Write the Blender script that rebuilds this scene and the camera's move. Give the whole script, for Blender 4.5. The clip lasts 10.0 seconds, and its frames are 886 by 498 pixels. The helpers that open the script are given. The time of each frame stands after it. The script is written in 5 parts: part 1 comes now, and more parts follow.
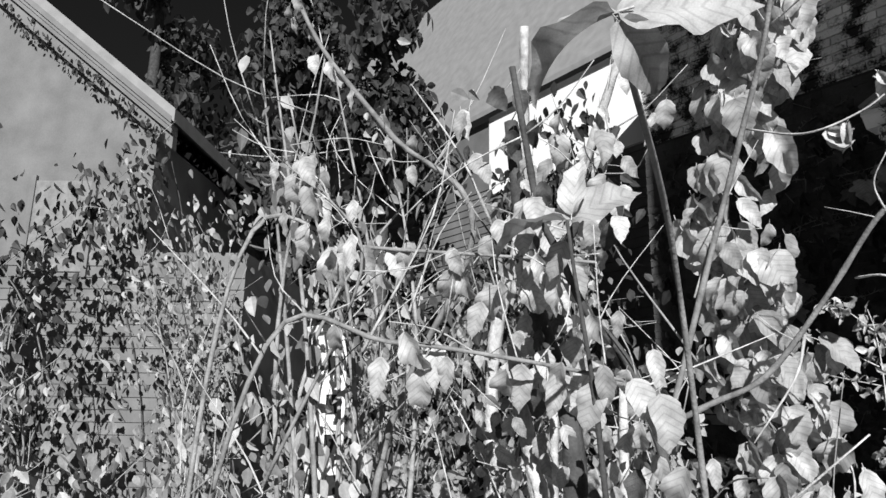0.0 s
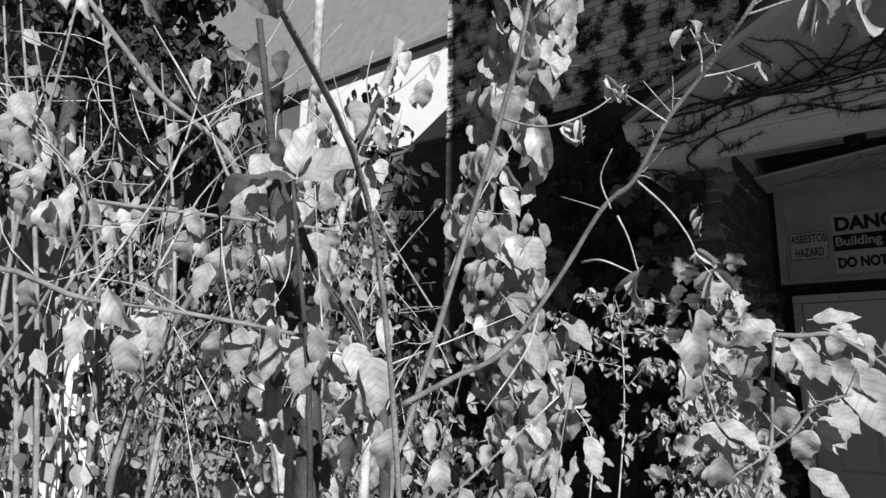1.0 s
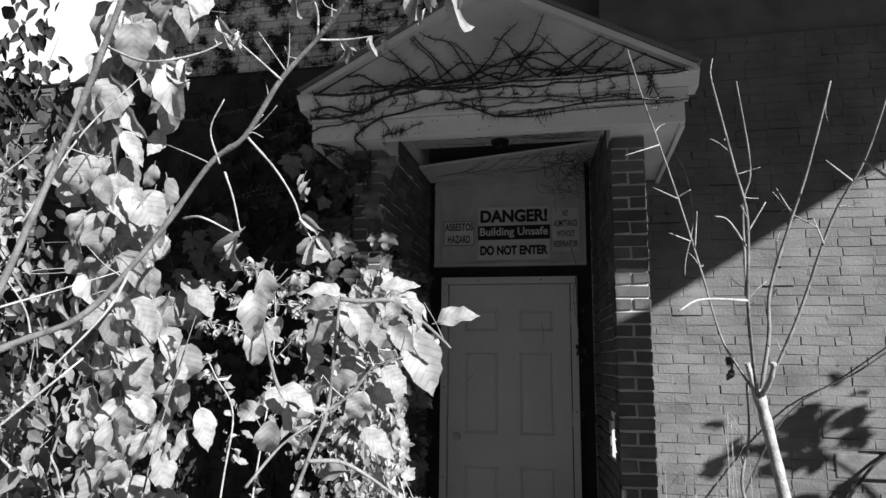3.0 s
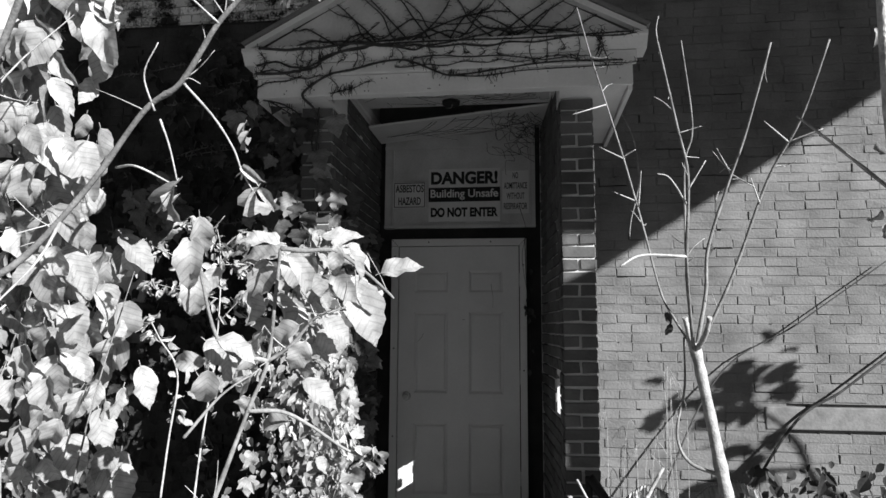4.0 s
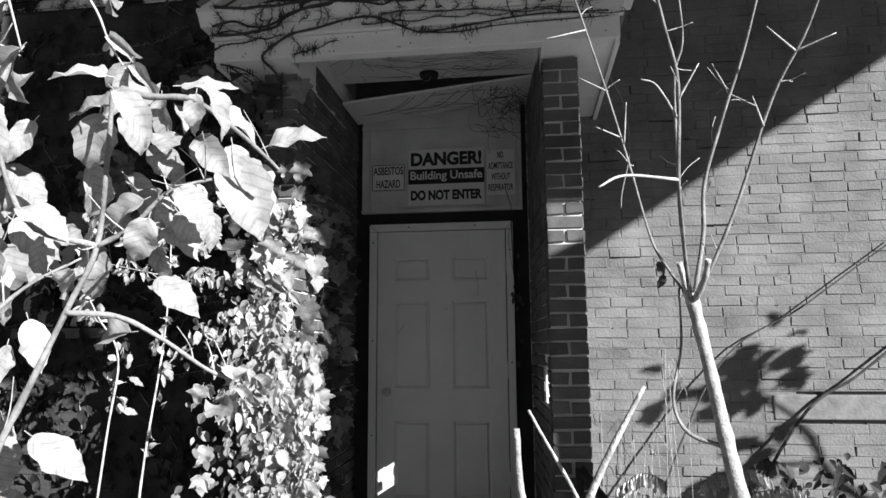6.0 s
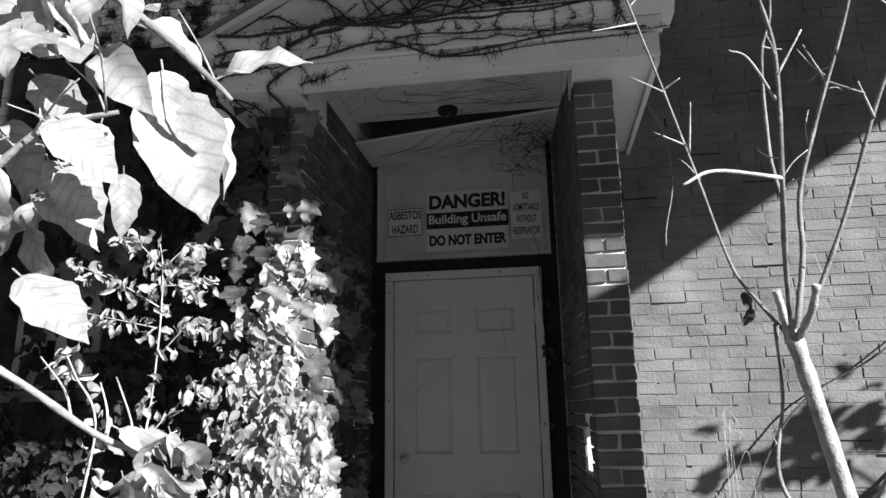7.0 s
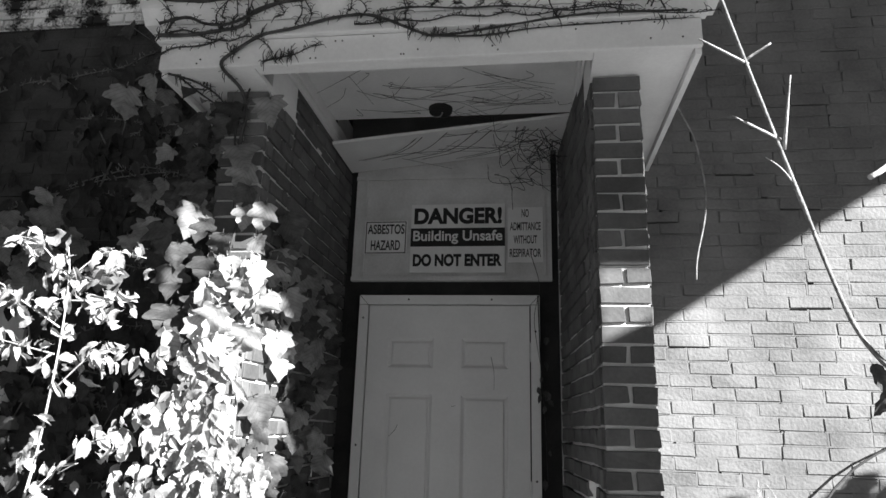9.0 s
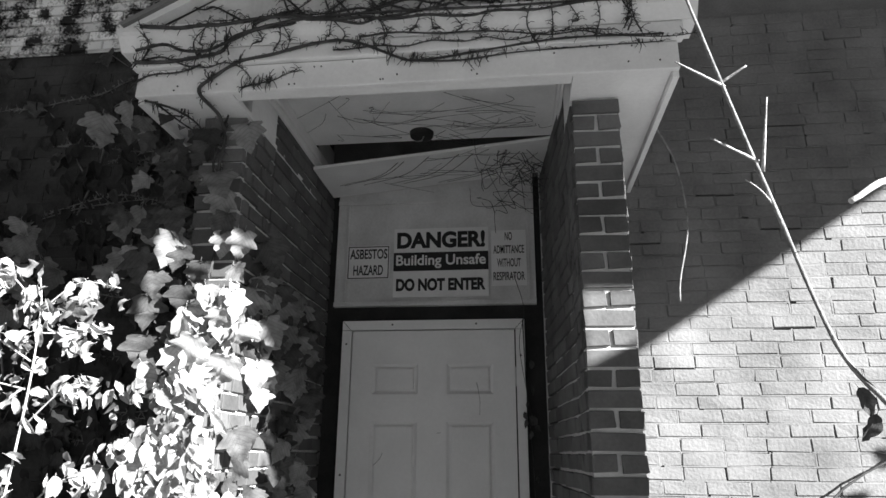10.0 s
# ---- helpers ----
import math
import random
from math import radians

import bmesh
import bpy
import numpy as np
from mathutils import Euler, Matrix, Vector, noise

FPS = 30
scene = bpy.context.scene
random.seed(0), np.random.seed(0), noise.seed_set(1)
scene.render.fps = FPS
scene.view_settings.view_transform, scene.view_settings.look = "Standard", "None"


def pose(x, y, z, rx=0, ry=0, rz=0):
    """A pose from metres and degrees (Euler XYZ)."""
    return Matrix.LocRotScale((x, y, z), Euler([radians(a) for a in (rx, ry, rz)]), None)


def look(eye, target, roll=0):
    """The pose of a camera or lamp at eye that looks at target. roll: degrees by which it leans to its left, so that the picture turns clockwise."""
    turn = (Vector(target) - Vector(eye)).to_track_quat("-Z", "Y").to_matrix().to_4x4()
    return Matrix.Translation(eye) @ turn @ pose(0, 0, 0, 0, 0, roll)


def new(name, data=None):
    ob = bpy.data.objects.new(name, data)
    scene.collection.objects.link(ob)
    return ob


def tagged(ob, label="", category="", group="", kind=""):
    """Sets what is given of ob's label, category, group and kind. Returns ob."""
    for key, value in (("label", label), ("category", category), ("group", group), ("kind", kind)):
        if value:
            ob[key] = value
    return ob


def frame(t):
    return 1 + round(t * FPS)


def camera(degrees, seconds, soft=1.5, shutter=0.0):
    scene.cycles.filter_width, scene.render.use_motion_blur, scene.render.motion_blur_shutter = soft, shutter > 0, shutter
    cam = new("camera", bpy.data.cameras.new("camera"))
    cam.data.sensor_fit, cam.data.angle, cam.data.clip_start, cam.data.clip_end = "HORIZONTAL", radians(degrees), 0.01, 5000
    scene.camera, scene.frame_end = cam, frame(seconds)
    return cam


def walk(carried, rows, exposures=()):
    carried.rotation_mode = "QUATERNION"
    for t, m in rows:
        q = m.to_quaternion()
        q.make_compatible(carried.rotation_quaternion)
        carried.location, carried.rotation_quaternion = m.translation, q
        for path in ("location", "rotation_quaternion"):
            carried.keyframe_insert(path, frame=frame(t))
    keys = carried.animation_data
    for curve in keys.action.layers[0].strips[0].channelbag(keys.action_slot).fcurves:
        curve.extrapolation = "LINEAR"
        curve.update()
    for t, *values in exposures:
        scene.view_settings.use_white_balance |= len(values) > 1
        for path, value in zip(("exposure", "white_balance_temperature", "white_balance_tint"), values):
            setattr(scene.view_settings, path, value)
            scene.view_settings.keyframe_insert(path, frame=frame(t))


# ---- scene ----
cam = camera(68.1, 10.0)
PATH = [
    (0, (0.229, -5.088, 1.477), (-1.35, -3.94, 1.91), 0.8),
    (0.5, (0.254, -5.028, 1.454), (-1.147, -3.664, 1.872), 0.7),
    (1, (0.303, -4.975, 1.447), (-0.888, -3.419, 1.847), 0.8),
    (1.5, (0.356, -4.927, 1.447), (-0.63, -3.232, 1.844), 1.2),
    (2, (0.399, -4.888, 1.444), (-0.371, -3.083, 1.833), 1.1),
    (2.5, (0.442, -4.849, 1.433), (-0.11, -2.962, 1.799), 1.0),
    (3, (0.468, -4.816, 1.429), (0.082, -2.883, 1.77), 0.7),
    (4.5, (0.49, -4.791, 1.375), (0.285, -2.81, 1.553), 0.2),
    (5, (0.523, -4.718, 1.328), (0.356, -2.73, 1.472), 0.1),
    (5.5, (0.59, -4.606, 1.251), (0.382, -2.625, 1.431), 0.2),
    (7, (0.492, -4.089, 1.202), (0.204, -2.167, 1.673), -1.0),
    (7.5, (0.456, -3.921, 1.248), (0.18, -1.99, 1.688), 0.4),
    (8, (0.45, -3.762, 1.276), (0.213, -1.822, 1.703), 0.5),
    (8.5, (0.446, -3.601, 1.312), (0.21, -1.666, 1.762), 0.3),
    (9, (0.441, -3.547, 1.344), (0.183, -1.636, 1.873), 1.6),
    (9.5, (0.453, -3.517, 1.354), (0.231, -1.618, 1.942), 0.6),
    (10, (0.451, -3.524, 1.359), (0.238, -1.627, 1.955), 0.4),
]
walk(cam, [(t, look(eye, target, roll)) for t, eye, target, roll in PATH],
     exposures=[(0.0, 0.7), (1.0, 0.5), (2.0, 0.65), (3.0, 0.92), (4.5, 1.15), (5.5, 1.3), (7.0, 1.35), (8.0, 1.75), (9.0, 2.15), (9.5, 2.25), (10.0, 2.25)])

# ---- world and sun ----
SUN_TAN, SUN_SIDE = 0.84, 1.4           # rise and eastward drift per metre towards the sun
world = bpy.data.worlds.new("sky")
scene.world = world
world.use_nodes = True
wn = world.node_tree
wn.nodes.clear()
w_out, w_bg, w_sky, w_bw = (wn.nodes.new(k) for k in ("ShaderNodeOutputWorld", "ShaderNodeBackground", "ShaderNodeTexSky", "ShaderNodeRGBToBW"))
w_sky.sky_type, w_sky.sun_disc = "NISHITA", False
w_sky.sun_elevation, w_sky.sun_rotation = math.atan(SUN_TAN / math.hypot(1, SUN_SIDE)), math.pi - math.atan(SUN_SIDE)
w_bg.inputs[1].default_value = 0.0038
wn.links.new(w_sky.outputs[0], w_bw.inputs[0])
wn.links.new(w_bw.outputs[0], w_bg.inputs[0])
wn.links.new(w_bg.outputs[0], w_out.inputs[0])
sun = new("sun", bpy.data.lights.new("sun", "SUN"))
sun.data.energy, sun.data.angle = 5.0, radians(0.25)
sun.matrix_world = look((SUN_SIDE * 20, -20, SUN_TAN * 20), (0, 0, 0))


# ---- materials ----
def material(name, dark, light, scale=8.0, rough=0.8, bump=0.2, fine=90.0, per_object=0.0, metal=0.0, stretch=(1, 1, 1), leaf=False, spec=0.3, island=0.0, vein=False, sharp=0.0, placed=False):
    """A grey surface that wanders between two tones at two scales, with fine relief."""
    m = bpy.data.materials.new(name)
    m.use_nodes = True
    n, l = m.node_tree.nodes, m.node_tree.links
    b = n["Principled BSDF"]
    b.inputs["Roughness"].default_value, b.inputs["Metallic"].default_value = rough, metal
    b.inputs["Specular IOR Level"].default_value = spec
    co, mp = n.new("ShaderNodeTexCoord"), n.new("ShaderNodeMapping")
    mp.inputs["Scale"].default_value = stretch
    l.new(n.new("ShaderNodeNewGeometry").outputs["Position"] if placed else co.outputs["Object"], mp.inputs[0])
    big, small = n.new("ShaderNodeTexNoise"), n.new("ShaderNodeTexNoise")
    big.inputs["Scale"].default_value, small.inputs["Scale"].default_value = scale, fine
    big.inputs["Detail"].default_value, small.inputs["Detail"].default_value = 5, 3
    l.new(mp.outputs[0], big.inputs["Vector"]), l.new(mp.outputs[0], small.inputs["Vector"])
    mix = n.new("ShaderNodeMath")
    mix.operation = "MULTIPLY_ADD"
    mix.inputs[1].default_value = 0.35
    l.new(small.outputs[0], mix.inputs[0]), l.new(big.outputs[0], mix.inputs[2])
    ramp = n.new("ShaderNodeMapRange")
    ramp.inputs[1].default_value, ramp.inputs[2].default_value = (0.675 - sharp, 0.675 + sharp) if sharp else (0.45, 0.9)
    ramp.inputs[3].default_value, ramp.inputs[4].default_value = dark, light
    l.new(mix.outputs[0], ramp.inputs[0])
    value = ramp.outputs[0]
    if per_object:
        info, vary, mul = n.new("ShaderNodeObjectInfo"), n.new("ShaderNodeMapRange"), n.new("ShaderNodeMath")
        vary.inputs[3].default_value, vary.inputs[4].default_value = 1 - per_object, 1 + per_object
        mul.operation = "MULTIPLY"
        l.new(info.outputs["Random"], vary.inputs[0]), l.new(vary.outputs[0], mul.inputs[0]), l.new(value, mul.inputs[1])
        value = mul.outputs[0]
    if island:
        info, vary, mul = n.new("ShaderNodeNewGeometry"), n.new("ShaderNodeMapRange"), n.new("ShaderNodeMath")
        vary.inputs[3].default_value, vary.inputs[4].default_value = 1 - island, 1 + island
        mul.operation = "MULTIPLY"
        l.new(info.outputs["Random Per Island"], vary.inputs[0]), l.new(vary.outputs[0], mul.inputs[0]), l.new(value, mul.inputs[1])
        value = mul.outputs[0]
    if vein:
        # side veins slanting off the midrib, in the leaf's own measure
        split, side, lead, wave, soft, mul = (n.new(k) for k in ("ShaderNodeSeparateXYZ", "ShaderNodeMath", "ShaderNodeMath", "ShaderNodeMath", "ShaderNodeMapRange", "ShaderNodeMath"))
        l.new(co.outputs["Object"], split.inputs[0])
        side.operation, lead.operation, wave.operation, mul.operation = "ABSOLUTE", "MULTIPLY_ADD", "SINE", "MULTIPLY"
        l.new(split.outputs[0], side.inputs[0])
        scaled = n.new("ShaderNodeMath")
        scaled.operation = "MULTIPLY"
        scaled.inputs[1].default_value = 46.0
        l.new(split.outputs[1], scaled.inputs[0])
        lead.inputs[1].default_value = -38.0
        l.new(side.outputs[0], lead.inputs[0]), l.new(scaled.outputs[0], lead.inputs[2])
        l.new(lead.outputs[0], wave.inputs[0])
        soft.inputs[1].default_value, soft.inputs[2].default_value, soft.inputs[3].default_value, soft.inputs[4].default_value = 0.6, 1.0, 1.0, 0.78
        l.new(wave.outputs[0], soft.inputs[0])
        l.new(soft.outputs[0], mul.inputs[0]), l.new(value, mul.inputs[1])
        value = mul.outputs[0]
    l.new(value, b.inputs["Base Color"])
    bp = n.new("ShaderNodeBump")
    bp.inputs["Strength"].default_value, bp.inputs["Distance"].default_value = bump, 0.004
    l.new(small.outputs[0], bp.inputs["Height"]), l.new(bp.outputs[0], b.inputs["Normal"])
    if leaf:
        t, add = n.new("ShaderNodeBsdfTranslucent"), n.new("ShaderNodeMixShader")
        add.inputs[0].default_value = 0.3
        l.new(value, t.inputs[0])
        l.new(b.outputs[0], add.inputs[1]), l.new(t.outputs[0], add.inputs[2])
        l.new(add.outputs[0], n["Material Output"].inputs[0])
    return m


M_BRICK_PIER = material("dark_glazed_brick", 0.075, 0.145, 6, 0.75, 0.35, 70, 0.25, placed=True)
M_MORTAR = material("pale_mortar", 0.5, 0.66, 14, 0.95, 0.5, 120)
M_BRICK_WALL = material("weathered_brick", 0.115, 0.21, 4, 0.9, 1.0, 70, 0.07, placed=True)
M_MORTAR_WALL = material("grey_mortar", 0.12, 0.22, 4, 0.95, 0.7, 90, placed=True)
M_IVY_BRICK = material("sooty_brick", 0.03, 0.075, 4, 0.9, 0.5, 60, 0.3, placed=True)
M_STONE = material("sill_stone", 0.13, 0.22, 12, 0.9, 0.6, 60)
M_PAINT = material("chalky_white_paint", 0.74, 0.88, 5, 0.6, 0.15, 80)
M_PANEL = material("grimy_painted_board", 0.46, 0.68, 4, 0.65, 0.15, 70)
M_DOOR = material("painted_steel_door", 0.76, 0.86, 3, 0.5, 0.05, 60)
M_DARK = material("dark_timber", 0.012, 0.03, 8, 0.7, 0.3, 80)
M_SIGN = material("sign_card", 0.66, 0.76, 6, 0.6, 0.05, 60)
M_INK = material("sign_ink", 0.012, 0.02, 10, 0.5, 0.02, 60)
M_METAL = material("worn_steel", 0.45, 0.6, 20, 0.3, 0.05, 90, metal=0.9)
M_BARK = material("grey_bark", 0.12, 0.30, 25, 0.85, 0.6, 160, 0.2)
M_BARK_PALE = material("pale_bark", 0.22, 0.55, 30, 0.75, 0.7, 160, 0.15)
M_BARK_DARK = material("dark_bark", 0.03, 0.08, 25, 0.9, 0.6, 160, 0.2)
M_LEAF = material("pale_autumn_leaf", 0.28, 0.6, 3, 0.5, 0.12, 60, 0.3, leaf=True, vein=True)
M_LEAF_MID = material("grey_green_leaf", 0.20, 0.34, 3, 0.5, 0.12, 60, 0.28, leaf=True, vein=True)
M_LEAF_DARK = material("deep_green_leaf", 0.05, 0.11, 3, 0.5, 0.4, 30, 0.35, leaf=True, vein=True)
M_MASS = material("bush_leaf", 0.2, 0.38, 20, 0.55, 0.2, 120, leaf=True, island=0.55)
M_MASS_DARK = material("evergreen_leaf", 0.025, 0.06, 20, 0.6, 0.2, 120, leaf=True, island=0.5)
M_SOIL = material("dry_leaf_litter", 0.08, 0.17, 5, 0.95, 0.8, 40)
M_BRICK_PATCHY = material("worn_whitewash", 0.03, 0.85, 6, 0.9, 0.6, 60, 0.25, sharp=0.07, placed=True)
M_PLANK = material("weathered_plank", 0.28, 0.48, 6, 0.8, 0.5, 60, 0.15, stretch=(1, 6, 6))
M_SIDING = material("grey_clapboard", 0.10, 0.16, 3, 0.7, 0.15, 60, 0.05)
M_ROOF = material("grey_shingle", 0.18, 0.24, 6, 0.85, 0.4, 60)
M_WHITE = material("white_frieze_paint", 0.72, 0.82, 4, 0.6, 0.1, 60)
M_CASTER = material("neighbour_render", 0.07, 0.11, 2, 0.9, 0.2, 30)


# ---- builders ----
def mesh_of(name, bm, mat):
    me = bpy.data.meshes.new(name)
    bm.to_mesh(me)
    bm.free()
    me.materials.append(mat)
    return me


def part(name, bm, mat, parent=None, label=""):
    """One mesh object in world coordinates, under a parent that only has a location."""
    ob = new(name, mesh_of(name, bm, mat) if isinstance(bm, bmesh.types.BMesh) else bm)
    if parent:
        ob.parent = parent
        ob.matrix_parent_inverse = Matrix.Translation(-parent.location)
    if label:
        ob["label"] = label
    return ob


def thing(name, at, label, category, group="", kind=""):
    ob = new(name)
    ob.empty_display_size = 0.1
    ob.location = at
    return tagged(ob, label, category, group, kind)


def box(bm, x0, x1, y0, y1, z0, z1, bevel=0.0):
    r = bmesh.ops.create_cube(bm, size=1, matrix=Matrix.Translation(((x0 + x1) / 2, (y0 + y1) / 2, (z0 + z1) / 2)) @ Matrix.Diagonal((x1 - x0, y1 - y0, z1 - z0, 1)))
    if bevel:
        es = list({e for v in r["verts"] for e in v.link_edges})
        bmesh.ops.bevel(bm, geom=es, offset=bevel, segments=2, affect="EDGES", profile=0.6)
    return bm


def boxed(*a, **k):
    return box(bmesh.new(), *a, **k)


def prism(bm, poly, y0, y1):
    """A polygon of (x, z) corners drawn out from y0 to y1."""
    f = [bm.verts.new((x, y0, z)) for x, z in poly]
    b = [bm.verts.new((x, y1, z)) for x, z in poly]
    bm.faces.new(f), bm.faces.new(b[::-1])
    for i in range(len(poly)):
        j = (i + 1) % len(poly)
        bm.faces.new((f[j], f[i], b[i], b[j]))
    bmesh.ops.recalc_face_normals(bm, faces=bm.faces)
    return bm


def prism_x(bm, poly, x0, x1):
    """A polygon of (y, z) corners drawn out from x0 to x1."""
    prism(bm, poly, x0, x1)
    for v in bm.verts:
        v.co = (v.co.y, v.co.x, v.co.z)
    bmesh.ops.recalc_face_normals(bm, faces=bm.faces)
    return bm


def smooth_points(pts, n=6):
    """A soft line through a few points."""
    p = [Vector(q) for q in pts]
    p = [2 * p[0] - p[1]] + p + [2 * p[-1] - p[-2]]
    out = []
    for i in range(1, len(p) - 2):
        for k in range(n):
            t = k / n
            a, b, c, d = p[i - 1], p[i], p[i + 1], p[i + 2]
            out.append(0.5 * (2 * b + (c - a) * t + (2 * a - 5 * b + 4 * c - d) * t * t + (3 * b - a - 3 * c + d) * t ** 3))
    return out + [p[-2]]


def tube(bm, pts, r0, r1, sides=7, knob=0.12, n=6, rnd=random):
    """A tapered, slightly knobbly stem along the points."""
    line = smooth_points(pts, n) if len(pts) > 1 else pts
    rings = []
    for i, p in enumerate(line):
        d = (line[min(i + 1, len(line) - 1)] - line[max(i - 1, 0)]).normalized()
        u = d.orthogonal().normalized()
        v = d.cross(u)
        r = (r0 + (r1 - r0) * i / (len(line) - 1)) * (1 + rnd.uniform(-knob, knob))
        rings.append([bm.verts.new(p + (u * math.cos(a) + v * math.sin(a)) * r) for a in (k * math.tau / sides for k in range(sides))])
    for a, b in zip(rings, rings[1:]):
        # keep rings aligned by nearest start
        s = min(range(sides), key=lambda k: (b[k].co - a[0].co).length)
        b[:] = b[s:] + b[:s]
        if sides > 2 and (b[1].co - a[1].co).length > (b[-1].co - a[1].co).length:
            b[:] = [b[0]] + b[:0:-1]
        for k in range(sides):
            f = bm.faces.new((a[k], a[(k + 1) % sides], b[(k + 1) % sides], b[k]))
            f.smooth = True
    bm.faces.new(rings[0][::-1]), bm.faces.new(rings[-1])
    return line


def leaf_mesh(name, outline, mat, curl=0.25, cup=0.2, seed=0):
    """A leaf of unit length along +y from its stalk, bent, folded and rippled; outline: (half width, along)."""
    rnd = random.Random(seed)
    fine = []
    for (w0, y0), (w1, y1) in zip(outline, outline[1:]):
        fine += [(w0, y0), ((w0 + w1) / 2 * rnd.uniform(1.0, 1.08), (y0 + y1) / 2)]
    fine.append(outline[-1])
    twist, sway, ph = rnd.uniform(-0.5, 0.5), rnd.uniform(-0.12, 0.12), rnd.uniform(0, 6)
    bm = bmesh.new()
    def bend(x, y):
        z = cup * abs(x) + 0.045 * math.sin(14 * y + ph + (1.5 if x > 0 else 0)) * min(1, abs(x) * 5)
        a = twist * y
        x, z = x * math.cos(a) - z * math.sin(a), x * math.sin(a) + z * math.cos(a)
        t = 1.6 * curl * y
        if abs(t) > 1e-4:
            yy, zz = y * math.sin(t) / t, -y * (1 - math.cos(t)) / t
        else:
            yy, zz = y, 0.0
        return Vector((x + sway * y * y, yy + z * math.sin(t), zz + z * math.cos(t)))
    mid = [bm.verts.new(bend(0, y)) for _, y in fine]
    for side in (1, -1):
        es = [(side * w * rnd.uniform(0.9, 1.08), y + rnd.uniform(-0.012, 0.012)) for w, y in fine]
        edge = [bm.verts.new(bend(x, y)) for x, y in es]
        inner = [bm.verts.new(bend(x * 0.52, y) + Vector((0, 0, 0.012))) for x, y in es]
        for i in range(len(fine) - 1):
            for a, b in ((mid, inner), (inner, edge)):
                q = (a[i], b[i], b[i + 1], a[i + 1])
                f = bm.faces.new(q if side > 0 else q[::-1])
                f.smooth = True
    bmesh.ops.remove_doubles(bm, verts=bm.verts, dist=0.004)
    stalk = bmesh.ops.create_cone(bm, cap_ends=False, segments=4, radius1=0.012, radius2=0.012, depth=0.14, matrix=Matrix.Translation((0, -0.06, 0.01)) @ Matrix.Rotation(radians(90), 4, "X"))
    return mesh_of(name, bm, mat)


OVATE = [(0.0, 0.0), (0.14, 0.05), (0.26, 0.18), (0.31, 0.36), (0.28, 0.55), (0.18, 0.75), (0.06, 0.91), (0.0, 1.0)]
ROUND = [(0.0, 0.0), (0.2, 0.03), (0.35, 0.16), (0.4, 0.36), (0.35, 0.58), (0.22, 0.78), (0.08, 0.92), (0.0, 1.0)]
LONG = [(0.0, 0.0), (0.1, 0.08), (0.17, 0.28), (0.18, 0.5), (0.13, 0.75), (0.05, 0.93), (0.0, 1.0)]
LOBED = [(0.0, 0.1), (0.24, 0.0), (0.50, 0.10), (0.44, 0.24), (0.66, 0.46), (0.56, 0.50), (0.40, 0.52), (0.36, 0.66), (0.22, 0.78), (0.10, 0.92), (0.0, 1.05)]
CRISP = [(0.0, 0.0), (0.12, 0.1), (0.2, 0.35), (0.12, 0.6), (0.16, 0.75), (0.0, 1.0)]
PALE = {k: [leaf_mesh("leaf_" + k, o, M_LEAF, c + 0.22 * s, u * (0.5 + 0.5 * s), 10 + s) for s in range(4)] for k, o, c, u in
        (("ovate", OVATE, 0.1, 0.28), ("round", ROUND, 0.1, 0.35), ("long", LONG, 0.15, 0.6), ("lobed", LOBED, 0.1, 0.25), ("crisp", CRISP, 1.0, 1.2))}
MID = {"lobed": [leaf_mesh("creeper_leaf", LOBED, M_LEAF_MID, 0.1 + 0.2 * s, 0.25, 35 + s) for s in range(3)], "long": [leaf_mesh("leaflet", LONG, M_LEAF_MID, 0.2 + 0.2 * s, 0.4, 30 + s) for s in range(3)]}
DEEP = {k: [leaf_mesh("dark_leaf_" + k, o, M_LEAF_DARK, c + 0.2 * s, u, 20 + s) for s in range(3)] for k, o, c, u in
        (("ovate", OVATE, 0.1, 0.4), ("lobed", LOBED, 0.1, 0.25))}


def leaf_pose(at, down, face, size, rnd):
    """A leaf at a place, its tip towards down, its upper side towards face."""
    y = Vector(down).normalized()
    x = y.cross(Vector(face)).normalized()
    z = x.cross(y)
    m = Matrix((x, y, z)).transposed().to_4x4()
    return Matrix.Translation(at) @ m @ Matrix.Diagonal((size * rnd.uniform(0.68, 1.02), size, size, 1))


def leaf(parent, kinds, at, down, face, size, rnd, name="leaf"):
    ob = part(name, rnd.choice(kinds), None, parent)
    ob.matrix_basis = leaf_pose(at, down, face, size, rnd)
    return ob


def hang(rnd, spread=0.6, out=(0, -1, 0.25)):
    """A drooping tip direction and a face turned outwards, both with some play."""
    d = Vector((rnd.uniform(-spread, spread), rnd.uniform(-spread, spread) * 0.6, -1 + rnd.uniform(0, spread)))
    f = Vector(out) + Vector((rnd.uniform(-spread, spread), rnd.uniform(-spread, spread), rnd.uniform(-spread, spread)))
    return d, f


